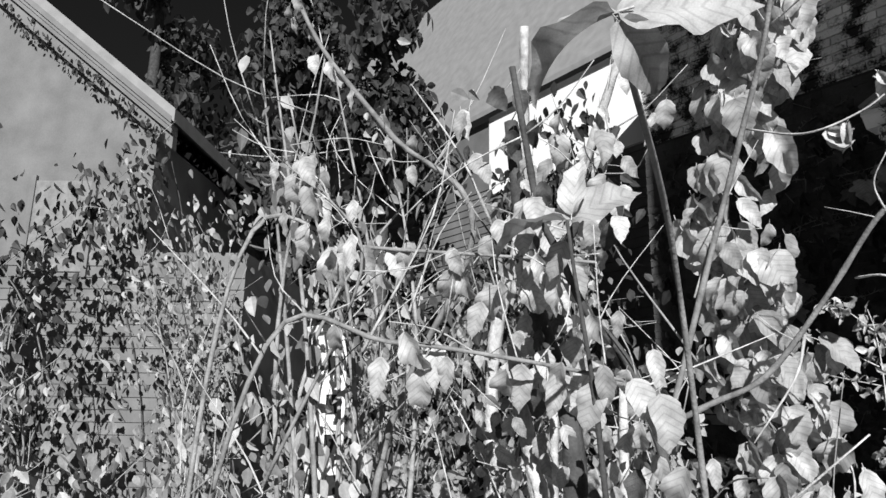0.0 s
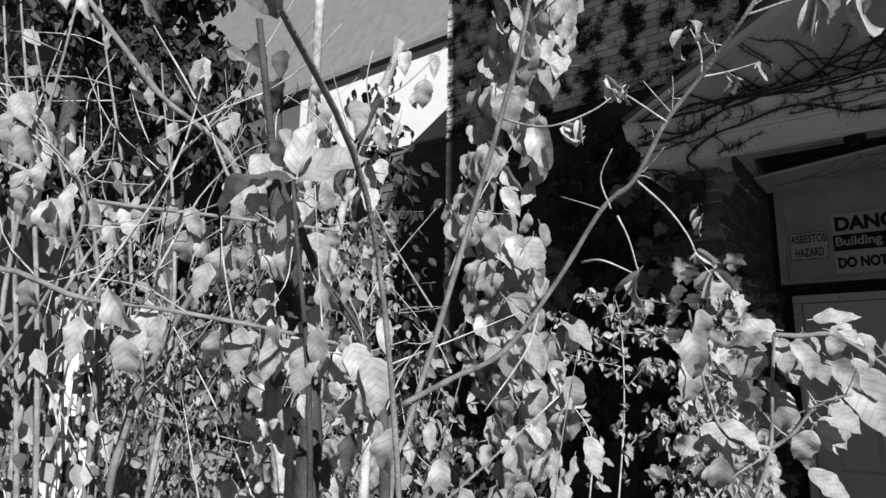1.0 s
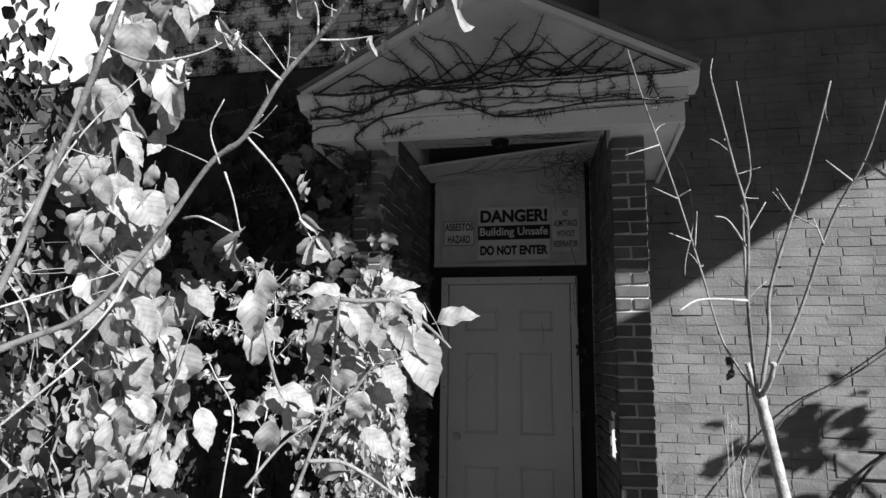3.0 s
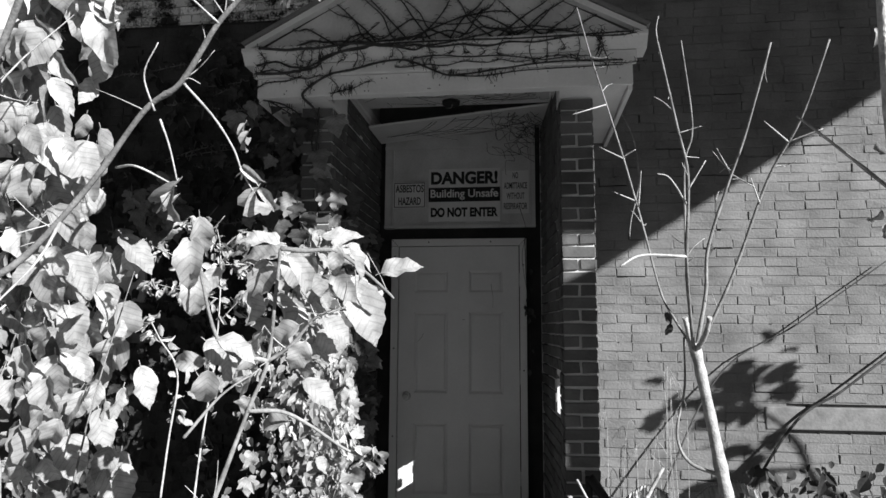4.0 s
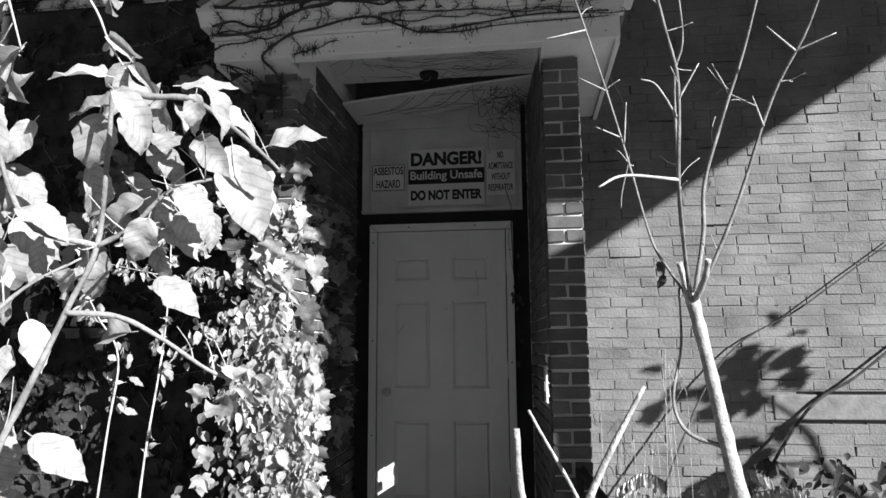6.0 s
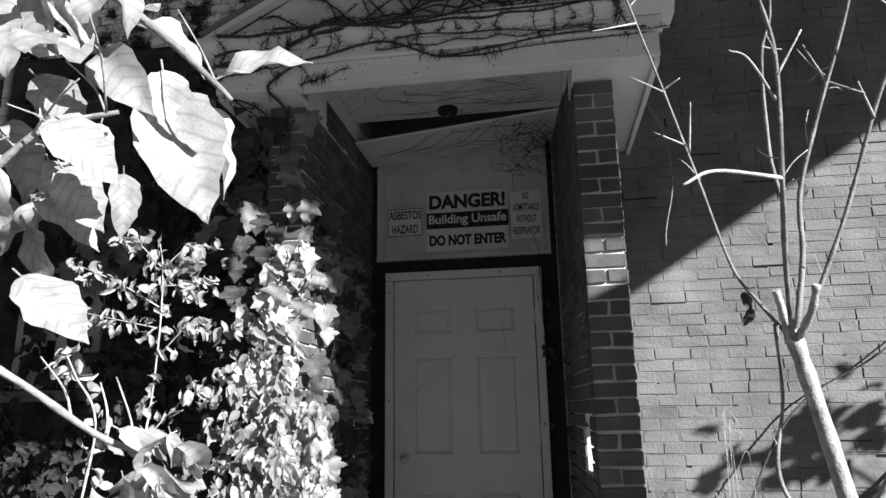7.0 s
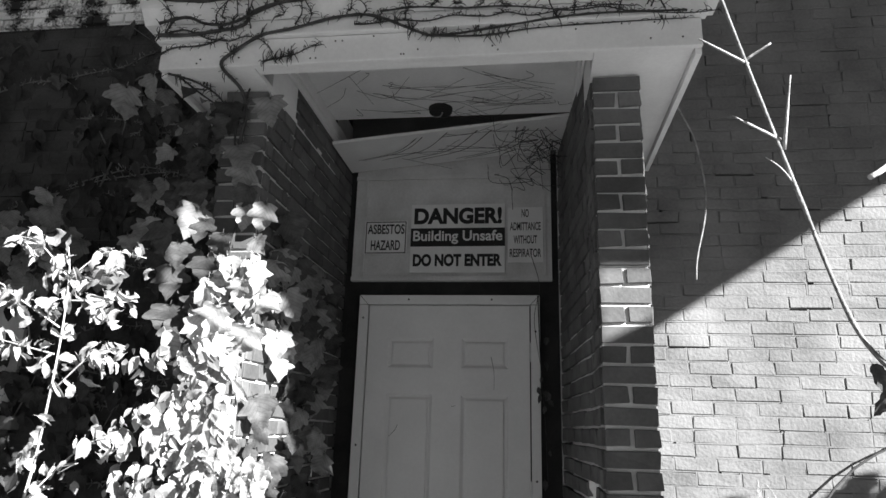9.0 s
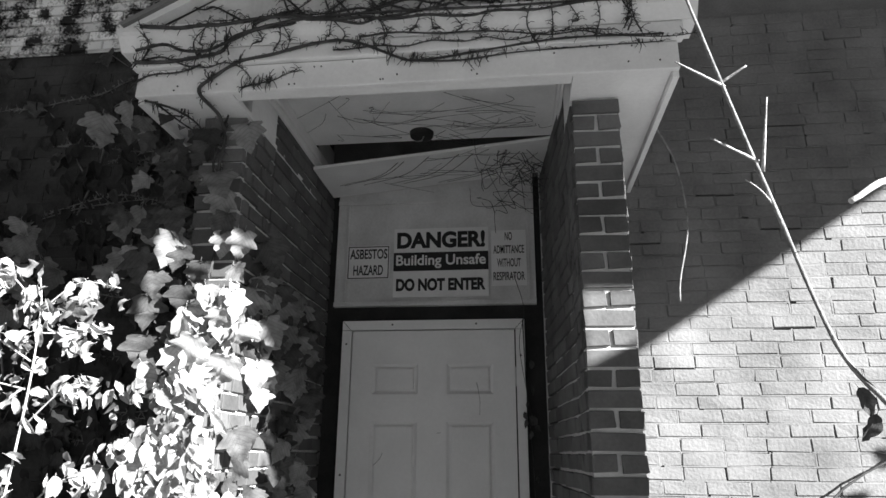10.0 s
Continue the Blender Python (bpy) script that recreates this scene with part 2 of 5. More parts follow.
def courses(parent, mesh_cache, mat, x0, x1, y, z0, z1, course=0.0685, length=0.205, joint=0.011, depth=0.03, face="y", sign=-1, limit=300, seed=1, near=None, headers=False, skip=(), fill=None, fill_mat=None):
    """Bricks laid in courses on a vertical face; the first ones are parts of their own, the rest is joined."""
    rnd = random.Random(seed)
    rest = bmesh.new()
    joints_v, joints_f = [], []
    def slab(x0, x1, za, zb, ya, yb):
        k = len(joints_v)
        joints_v.extend([(x, y_, z_) for x in (x0, x1) for y_ in (ya, yb) for z_ in (za, zb)])
        joints_f.extend([(k, k + 1, k + 5, k + 4), (k, k + 4, k + 6, k + 2), (k + 1, k + 3, k + 7, k + 5), (k, k + 2, k + 3, k + 1), (k + 4, k + 5, k + 7, k + 6)])
    made, places = 0, []
    row, z = 0, z0
    while z + course * 0.6 < z1:
        x = x0 - (0.5 * length if row % 2 else 0)
        if headers:
            n = 2 if row % 2 else 1
            places += [(x0 + (x1 - x0) * (i + 0.5) / n, z + course / 2, (x1 - x0) / n) for i in range(n)]
        else:
            while x < x1:
                step = length if not fill else round(length * rnd.choice((0.97, 1.0, 1.0, 1.0, 1.0, 1.03) * 3 + (0.5,)), 3)
                a, b = max(x, x0), min(x + step, x1)
                if b - a > 0.04:
                    places.append(((a + b) / 2, z + course / 2, b - a))
                x += step
        z += course
        row += 1
    if near:
        places.sort(key=lambda p: (p[0] - near[0]) ** 2 + (p[1] - near[1]) ** 2)
    for cx, cz, w in places:
        if any(a < cx < b and c < cz < d for a, b, c, d in skip):
            continue
        if fill:
            jf = y - depth / 2 + rnd.choice((0.0002, 0.002, 0.003, 0.004)) * rnd.uniform(0.7, 1.3)
            if rnd.random() < 0.5 + fill / 2:
                a = rnd.uniform(0.05, 0.2) * w * (rnd.random() < 0.06)
                slab(cx - w / 2 + a, cx + w / 2, cz - course / 2 - joint * 0.55, cz - course / 2 + joint * 0.55, jf, y + 0.05)
            if rnd.random() < fill:
                slab(cx + w / 2 - joint * 0.55, cx + w / 2 + joint * 0.55, cz - course / 2, cz + course / 2, jf + 0.0004, y + 0.05)
        w = round(w - joint, 3)
        h = course - joint
        key = (mat.name, w, depth, face, rnd.randrange(4))
        if key not in mesh_cache:
            bm = bmesh.new()
            vr = random.Random(hash((w, key[4])) & 0xffff)
            box(bm, -w / 2, w / 2, -depth / 2, depth / 2, -h / 2, h / 2)
            for v in bm.verts:
                v.co += Vector([vr.uniform(-0.0032, 0.0032) for _ in range(3)])
            bmesh.ops.bevel(bm, geom=bm.edges[:], offset=0.002, segments=1, affect="EDGES")
            if face == "x":
                bm.transform(Matrix.Rotation(radians(90), 4, "Z"))
            mesh_cache[key] = mesh_of("brick", bm, mat)
        jig = [rnd.uniform(-0.002, 0.002) * k for k in (1, 0.5 if fill else 1, 1)]
        at = Vector((cx + jig[0], y + jig[1], cz + jig[2])) if face == "y" else Vector((y + jig[1], cx + jig[0], cz + jig[2]))
        if made < limit:
            ob = part("brick", mesh_cache[key], None, parent)
            ob.location = at
            ob.rotation_euler = (0, rnd.uniform(-0.006, 0.006), 0)
            made += 1
        else:
            n0 = len(rest.verts)
            rest.from_mesh(mesh_cache[key])
            rest.verts.ensure_lookup_table()
            for v in rest.verts[n0:]:
                v.co += at
    if joints_v:
        me = bpy.data.meshes.new("mortar_joints")
        me.from_pydata(joints_v, [], joints_f)
        me.materials.append(fill_mat)
        tagged(part("mortar_joints", me, fill_mat, parent), kind="stuff")
    if len(rest.verts):
        tagged(part("brick_courses", rest, mat, parent), kind="stuff")
    else:
        rest.free()


BRICKS = {}
COURSE = 0.0685
WALL_Y, PIER_Y, TOP = -0.30, -1.245, 2.667

# ---- ground ----
bm = bmesh.new()
bmesh.ops.create_grid(bm, x_segments=160, y_segments=160, size=1)
for v in bm.verts:
    v.co = Vector((math.copysign(abs(v.co.x) ** 2.6, v.co.x) * 600, math.copysign(abs(v.co.y) ** 2.6, v.co.y) * 600 - 2, 0))
    d = v.co.xy.length
    v.co.z = -0.28 + (0.05 * noise.noise(v.co * 1.7) + 0.03 * noise.noise(v.co * 5)) * (1 if d < 12 else 0.3)
ground = part("ground", bm, M_SOIL)
tagged(ground, "dry leaf litter and pale soil round the building", "ground", kind="structure")

# ---- main brick wall, in two lengths beside the porch ----
wall_east = part("wall_east", boxed(0.70, 8.0, WALL_Y + 0.012, WALL_Y + 0.3, -0.4, 7.0), M_MORTAR_WALL)
tagged(wall_east, "weathered brick wall with worn mortar joints", "wall", kind="structure")
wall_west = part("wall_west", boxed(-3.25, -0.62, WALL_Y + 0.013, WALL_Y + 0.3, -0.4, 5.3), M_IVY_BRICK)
tagged(wall_west, "dark brick wall laced with creeper", "wall", kind="structure")
wall_high = part("wall_west_upper", boxed(-3.25, -0.62, WALL_Y + 0.010, WALL_Y + 0.012, 3.70, 5.3), M_BRICK_PATCHY)
tagged(wall_high, "upper brickwork in hard-edged pale and dark patches", "wall", kind="structure")
wall_over = part("wall_over_porch", boxed(-0.62, 0.70, WALL_Y + 0.313, WALL_Y + 0.6, 2.9, 7.0), M_MORTAR_WALL)
tagged(wall_over, "brick wall above the porch roof", "wall", kind="structure")
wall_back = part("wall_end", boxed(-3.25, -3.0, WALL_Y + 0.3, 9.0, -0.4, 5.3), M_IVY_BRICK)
tagged(wall_back, "dark brick end wall of the building", "wall", kind="structure")

# ---- porch: piers, side walls, gabled hood ----
SLOTS = ((-0.925, -0.715, 0.902, 1.176),)   # openings in the east side wall: y from, to, z from, to
porch = thing("porch", (0, PIER_Y, -0.28), "brick entrance porch with a white gabled hood, creeper-grown", "porch")
for sx, x0, x1 in ((1, 0.681, 0.871), (-1, -0.792, -0.602)):
    pier = part("pier", boxed(x0 + 0.012, x1 - 0.012, PIER_Y + 0.012, -0.93, -0.28, TOP), M_MORTAR, porch, "brick pier of alternating stretchers and headers")
    inner = 0.681 if sx > 0 else -0.602
    xa, xb = min(inner + sx * 0.012, sx * 0.78 + 0.08), max(inner + sx * 0.012, sx * 0.78 + 0.08)
    bm, y1 = bmesh.new(), WALL_Y + 0.02
    slots = SLOTS if sx > 0 else ()
    z = -0.28
    for ya, yb, za, zb in slots:
        box(bm, xa, xb, -0.93, y1, z, za)
        if ya > -0.93:
            box(bm, xa, xb, -0.93, ya, za, zb)
        box(bm, xa, xb, yb, y1, za, zb)
        z = zb
    box(bm, xa, xb, -0.93, y1, z, TOP + 0.2)
    side = part("side_wall", bm, M_MORTAR, porch, "brick side wall of the porch with narrow slots" if slots else "brick side wall of the porch")
    courses(pier, BRICKS, M_BRICK_PIER, x0, x1, PIER_Y + 0.015, TOP - 43 * COURSE, TOP, headers=True, seed=3 + sx, joint=0.014)
    courses(pier, BRICKS, M_BRICK_PIER, PIER_Y + 0.035, -0.93, inner + sx * 0.012, TOP - 43 * COURSE, TOP, face="x", depth=0.024, seed=5 + sx, length=0.14)
    courses(side, BRICKS, M_BRICK_PIER, -0.925, 0.05, inner + sx * 0.012, TOP - 43 * COURSE, TOP + 0.2, face="x", depth=0.024, seed=7 + sx, skip=slots)
    part("return_wall", boxed(min(inner + sx * 0.012, sx * 0.86), max(inner + sx * 0.012, sx * 0.86), WALL_Y + 0.02, 0.1, -0.28, 3.1), M_MORTAR, porch, "brick return beside the doorway")
    courses(side, BRICKS, M_BRICK_PIER, PIER_Y + 0.035, WALL_Y, x1 - 0.012 if sx > 0 else x0 + 0.012, TOP - 43 * COURSE, TOP, face="x", depth=0.024, seed=9 + sx, skip=slots)

# the east side wall closes in towards the door
def closed_in(y):
    return 0.076 * max(0.0, y + 0.93) / 0.95
for ob in [o for o in porch.children if o.name.startswith("side_wall") and o.data.vertices[0].co.x > 0]:
    for v in ob.data.vertices:
        if v.co.x < 0.72:
            v.co.x -= closed_in(v.co.y)
    for o in ob.children:
        if o.name.startswith("brick_courses"):
            for v in o.data.vertices:
                if v.co.x < 0.72:
                    v.co.x -= closed_in(v.co.y)
        elif o.location.x < 0.72:
            o.rotation_euler.z = math.atan(0.076 / 0.95)
            o.location.x -= closed_in(o.location.y)
part("door_jamb_brick", boxed(0.605, 0.694, -0.02, 0.028, -0.28, 2.95), M_MORTAR, porch, "brick return closing the side wall")
FX0, FX1, FY = -0.985, 1.055, -1.43
part("beam_fascia", boxed(FX0, FX1, FY, FY + 0.025, 2.665, 2.775, bevel=0.004), M_PAINT, porch, "white painted fascia board")
part("upper_fascia", boxed(FX0 - 0.02, FX1 + 0.02, FY - 0.022, FY + 0.02, 2.778, 2.845, bevel=0.006), M_PAINT, porch, "white crown board streaked with grime")
bm = bmesh.new()
prism_x(bm, [(FY - 0.022, 2.848), (FY - 0.06, 2.90), (FY - 0.075, 2.905), (FY - 0.075, 2.925), (FY + 0.1, 2.925), (FY + 0.1, 2.848)], FX0 - 0.07, FX1 + 0.07)
part("cornice_moulding", bm, M_PAINT, porch, "white cornice moulding")
part("beam_soffit", boxed(-0.60, 0.68, FY + 0.028, FY + 0.075, 2.668, 2.69), M_PAINT, porch, "white boxed soffit")
part("beam_back", boxed(-0.60, 0.68, FY + 0.05, FY + 0.075, 2.692, 2.935), M_PAINT, porch)
for sx, x0, x1 in ((1, 0.873, FX1), (-1, FX0, -0.794)):
    part("side_soffit", boxed(x0 - (0.19 if sx > 0 else -0.025), x1 + (0.19 if sx < 0 else -0.025), FY + 0.028, WALL_Y, 2.669, 2.69), M_PAINT, porch, "white side soffit")
    xa = x1 - 0.022 if sx > 0 else x0
    part("side_fascia", boxed(xa, xa + 0.022, FY + 0.028, WALL_Y, 2.645, 2.85), M_PAINT, porch, "white side fascia board")
    edge_x = 0.681 if sx > 0 else -0.602
    part("crown_strip", boxed(min(edge_x, edge_x - sx * 0.022), max(edge_x, edge_x - sx * 0.022), PIER_Y + 0.03, -0.02, 2.868, 2.93, bevel=0.005), M_PAINT, porch, "painted crown strip under the hood")
    part("wall_plate", boxed(min(edge_x + sx * 0.004, edge_x + sx * 0.07), max(edge_x + sx * 0.004, edge_x + sx * 0.07), PIER_Y + 0.03, -0.935, 2.693, 2.93), M_PAINT, porch, "painted plate on top of the pier")
    part("lower_strip", boxed(min(edge_x, edge_x - sx * 0.012), max(edge_x, edge_x - sx * 0.012), PIER_Y + 0.03, -0.02, 2.832, 2.865, bevel=0.003), M_PAINT, porch)
# gable: boarded triangle, raking boards, roof slopes
APX, APZ, BASE = 0.035, 3.46, 2.93
bm = bmesh.new()
prism(bm, [(FX0 - 0.04, BASE), (FX1 + 0.04, BASE), (APX, APZ + 0.055)], FY + 0.02, FY + 0.05)
part("gable_panel", bm, M_PANEL, porch, "flaking painted gable panel with creeper stems")
for end in (FX0 - 0.07, FX1 + 0.07):
    d = Vector((APX - end, 0, APZ + 0.04 - BASE))
    nrm = Vector((-d.z, 0, d.x)).normalized() * (1 if d.x > 0 else -1)
    a, b = Vector((end, 0, BASE + 0.0)), Vector((APX, 0, APZ + 0.04))
    bm = bmesh.new()
    prism(bm, [(a.x, a.z), (b.x, b.z), (b.x, b.z + 0.05), (a.x, a.z + 0.03)], FY - 0.03, FY + 0.018)
    part("raking_board", bm, M_PAINT, porch, "white raking board of the gable")
    bm = bmesh.new()
    prism(bm, [(a.x, a.z + 0.033), (b.x, b.z + 0.053), (b.x, b.z + 0.075), (a.x - math.copysign(0.02, d.x), a.z + 0.045)], FY - 0.045, WALL_Y)
    part("roof_slope", bm, M_ROOF, porch, "shingled slope of the porch roof")
# ceiling boards inside
ceiling = part("ceiling", boxed(-0.60, 0.66, FY + 0.08, -0.43, 2.932, 2.95), M_PAINT)
tagged(ceiling, "white boarded porch ceiling", "ceiling", kind="structure")
# near-black sheet paints the shade of the hollow behind the ceiling gap
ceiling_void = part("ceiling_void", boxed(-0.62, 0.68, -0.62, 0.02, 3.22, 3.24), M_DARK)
tagged(ceiling_void, "dark sheet painted as the unlit hollow above the fallen ceiling", "ceiling", kind="structure")
bm = boxed(-0.60, 0.66, -0.42, -0.01, -0.008, 0.008)
bm.transform(Matrix.Translation((0.66, 0, 2.925)) @ Matrix.Rotation(radians(-5.5), 4, "Y") @ Matrix.Translation((-0.66, 0, 0)))
panel = part("ceiling_panel", bm, M_PAINT)
tagged(panel, "sagging white ceiling panel hanging loose at one end", "ceiling panel")

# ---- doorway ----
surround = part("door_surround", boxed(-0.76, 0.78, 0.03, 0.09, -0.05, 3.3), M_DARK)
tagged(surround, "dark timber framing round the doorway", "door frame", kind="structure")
door = thing("door_1", (0, 0, 0), "white six-panel steel entrance door, shut and grubby", "door", kind="structure")
ROWS = ((0.22, 0.72), (0.93, 1.52), (1.66, 1.82))
COLS = ((-0.325, -0.075), (0.08, 0.33))
slab = bmesh.new()
box(slab, -0.44, 0.444, 0.012, 0.028, 0.02, 2.0)
for z0, z1 in ((0.02, 0.22), (0.72, 0.93), (1.52, 1.66), (1.82, 2.0)):
    box(slab, -0.44, 0.444, -0.005, 0.0125, z0, z1)
for z0, z1 in ROWS:
    for x0, x1 in ((-0.44, COLS[0][0]), (COLS[0][1], COLS[1][0]), (COLS[1][1], 0.444)):
        box(slab, x0, x1, -0.005, 0.0125, z0, z1)
part("slab", slab, M_DOOR, door)
for x0, x1 in COLS:
    for z0, z1 in ROWS:
        bm = bmesh.new()
        # sloping moulding inside the opening, a narrow channel, then the raised field
        for k, (pa, pb) in enumerate((((x0, z0), (x1, z0)), ((x1, z0), (x1, z1)), ((x1, z1), (x0, z1)), ((x0, z1), (x0, z0)))):
            ins = lambda q, g: (q[0] + (g if q[0] == x0 else -g), q[1] + (g if q[1] == z0 else -g))
            q0, q1, q2, q3 = pa, pb, ins(pb, 0.016), ins(pa, 0.016)
            bm.faces.new([bm.verts.new((v[0], y, v[1])) for v, y in ((q0, -0.0035), (q1, -0.0035), (q2, 0.010), (q3, 0.010))])
        box(bm, x0 + 0.024, x1 - 0.024, -0.004, 0.012, z0 + 0.024, z1 - 0.024, bevel=0.006)
        part("panel", bm, M_DOOR, door)
# hairline scratches left by stems
for q in ((0.24, 1.72, 0.255, 1.55), (-0.30, 1.30, -0.255, 1.36), (0.03, 1.46, 0.05, 1.465)):
    bm = bmesh.new()
    tube(bm, [Vector((q[0], -0.0065, q[1])), Vector(((q[0] + q[2]) / 2 + 0.008, -0.0068, (q[1] + q[3]) / 2)), Vector((q[2], -0.0065, q[3]))], 0.0014, 0.0008, sides=4, n=3)
    part("stem_scar", bm, M_DARK, door)
knob = bmesh.new()
bmesh.ops.create_cone(knob, cap_ends=True, segments=24, radius1=0.032, radius2=0.028, depth=0.02, matrix=Matrix.Translation((-0.375, -0.015, 0.905)) @ Matrix.Rotation(radians(90), 4, "X"))
bmesh.ops.create_cone(knob, cap_ends=True, segments=20, radius1=0.017, radius2=0.014, depth=0.02, matrix=Matrix.Translation((-0.375, -0.033, 0.905)) @ Matrix.Rotation(radians(90), 4, "X"))
part("lock_cylinder", knob, M_METAL, door, "round steel deadlock")
for z in (0.35, 1.05, 1.75):
    part("hinge", boxed(0.441, 0.452, -0.012, 0.0, z - 0.05, z + 0.05, bevel=0.003), M_METAL, door)
frame_ob = thing("door_frame", (0, 0, 0), "white painted door casing with mitred corners", "door frame", kind="structure")
part("jamb", boxed(-0.50, -0.447, -0.012, 0.03, 0.0, 2.003, bevel=0.003), M_DOOR, frame_ob)
part("jamb", boxed(0.451, 0.50, -0.012, 0.03, 0.0, 2.003, bevel=0.003), M_DOOR, frame_ob)
part("head", boxed(-0.50, 0.50, -0.012, 0.03, 2.006, 2.058, bevel=0.003), M_DOOR, frame_ob)
for x, z in ((-0.474, 1.93), (-0.474, 1.25), (-0.474, 0.62), (0.476, 1.86), (0.476, 1.1), (-0.22, 2.034), (0.24, 2.034)):
    bm = bmesh.new()
    bmesh.ops.create_cone(bm, cap_ends=True, segments=8, radius1=0.006, radius2=0.005, depth=0.004, matrix=Matrix.Translation((x, -0.0125, z)) @ Matrix.Rotation(radians(90), 4, "X"))
    part("screw", bm, M_DARK, frame_ob)
for sx in (-1, 1):
    bm = prism(bmesh.new(), [(sx * 0.449, 2.006), (sx * 0.452, 2.006), (sx * 0.4995, 2.056), (sx * 0.4965, 2.056)], -0.0135, -0.0115)
    part("mitre_gap", bm, M_DARK, frame_ob)
step = part("door_step", boxed(-0.64, 0.64, -1.2, 0.0, -0.2, -0.01, bevel=0.012), M_STONE)
tagged(step, "worn stone step in the doorway", "step", kind="structure")

# ---- boarded transom and its signs ----
transom = thing("transom_panel", (0, 0, 2.13), "boarded-up transom in grimy painted plywood", "panel")
part("board", boxed(-0.56, 0.57, -0.002, 0.025, 2.14, 2.95, bevel=0.003), M_PANEL, transom)
for q in ((-0.56, 0.57, 2.745, 2.77), (-0.56, 0.57, 2.14, 2.165), (-0.505, -0.49, 2.165, 2.745), (0.525, 0.54, 2.165, 2.745)):
    part("batten", boxed(q[0], q[1], -0.016, -0.0025, q[2], q[3], bevel=0.003), M_PANEL, transom)


def lettering(text, cx, cz, width, height, mat, parent, y, bold=0.0):
    """Flat letters fitted to a width and a height."""
    cu = bpy.data.curves.new("lettering", "FONT")
    cu.body, cu.align_x, cu.align_y, cu.size, cu.extrude, cu.offset = text, "CENTER", "CENTER", 1.0, 0.002, bold
    tmp = bpy.data.objects.new("lettering", cu)
    scene.collection.objects.link(tmp)
    me = bpy.data.meshes.new_from_object(tmp.evaluated_get(bpy.context.evaluated_depsgraph_get()))
    bpy.data.objects.remove(tmp)
    xs, ys = [v.co.x for v in me.vertices], [v.co.y for v in me.vertices]
    sx, sy = width / (max(xs) - min(xs)), height / (max(ys) - min(ys))
    mx, my = (max(xs) + min(xs)) / 2, (max(ys) + min(ys)) / 2
    for v in me.vertices:
        v.co = Vector((cx + (v.co.x - mx) * sx, y - v.co.z * 0.3, cz + (v.co.y - my) * sy))
    me.materials.clear()
    me.materials.append(mat)
    return part("lettering", me, mat, parent)


sign = thing("warning_sign", (0.045, -0.02, 2.18), "white card sign warning that the building is unsafe, black lettering", "sign")
part("card", boxed(-0.222, 0.312, -0.021, -0.017, 2.185, 2.585), M_SIGN, sign)
part("black_band", boxed(-0.222, 0.312, -0.0235, -0.0212, 2.335, 2.442), M_INK, sign, "black band across the sign")
lettering("DANGER!", 0.045, 2.515, 0.50, 0.098, M_INK, sign, -0.0225, 0.046)
lettering("Building Unsafe", 0.045, 2.388, 0.505, 0.08, M_SIGN, sign, -0.0245, 0.02)
lettering("DO NOT ENTER", 0.045, 2.255, 0.50, 0.072, M_INK, sign, -0.0225, 0.05)
sign = thing("asbestos_sign", (-0.37, -0.02, 2.29), "small white card sign about asbestos, thin black lettering", "sign")
part("card", boxed(-0.49, -0.245, -0.021, -0.017, 2.292, 2.49), M_SIGN, sign)
lettering("ASBESTOS", -0.367, 2.44, 0.215, 0.058, M_INK, sign, -0.0225, 0.018)
lettering("HAZARD", -0.367, 2.345, 0.17, 0.058, M_INK, sign, -0.0225, 0.018)
for q in ((-0.485, -0.25, 2.297, 2.302), (-0.485, -0.25, 2.480, 2.485), (-0.485, -0.480, 2.3025, 2.4795), (-0.255, -0.25, 2.3025, 2.4795)):
    part("border_line", boxed(q[0], q[1], -0.0225, -0.0212, q[2], q[3]), M_INK, sign)
sign = thing("admittance_sign", (0.42, -0.02, 2.24), "small upright white card sign, thin black lettering", "sign")
part("card", boxed(0.328, 0.522, -0.021, -0.017, 2.24, 2.56), M_SIGN, sign)
for i, w in enumerate(("NO", "ADMITTANCE", "WITHOUT", "RESPIRATOR")):
    lettering(w, 0.425, 2.525 - i * 0.077, (0.04, 0.17, 0.13, 0.172)[i], 0.048, M_INK, sign, -0.0225, 0.015)
fixture = thing("ceiling_lamp", (0.0, -0.52, 2.932), "small dark round ceiling lamp fitting, broken", "lamp")
bm = bmesh.new()
bmesh.ops.create_cone(bm, cap_ends=True, segments=24, radius1=0.058, radius2=0.062, depth=0.022, matrix=Matrix.Translation((0.0, -0.52, 2.92)))
part("base", bm, M_DARK, fixture)
bm = bmesh.new()
tube(bm, [Vector((0.01, -0.52, 2.91)), Vector((0.0, -0.525, 2.885)), Vector((-0.035, -0.53, 2.878))], 0.004, 0.003, sides=6)
part("loose_wire", bm, M_BARK, fixture)

# ---- the wall's bricks ----
sill = part("window_sill", boxed(2.0, 3.6, WALL_Y - 0.022, WALL_Y + 0.05, 0.775, 0.915, bevel=0.008), M_STONE)
tagged(sill, "rough-faced stone sill set in the wall", "sill", kind="structure")
courses(wall_east, BRICKS, M_BRICK_WALL, 0.90, 5.5, WALL_Y + 0.003, -0.30, 3.7, seed=11, near=(1.6, 1.8), course=0.062, length=0.19, joint=0.0068, fill=0.97, fill_mat=M_MORTAR_WALL, skip=((2.09, 3.6, 0.78, 0.91),))
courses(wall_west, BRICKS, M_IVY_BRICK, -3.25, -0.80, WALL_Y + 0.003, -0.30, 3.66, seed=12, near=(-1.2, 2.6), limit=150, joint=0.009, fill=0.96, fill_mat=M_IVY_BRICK)

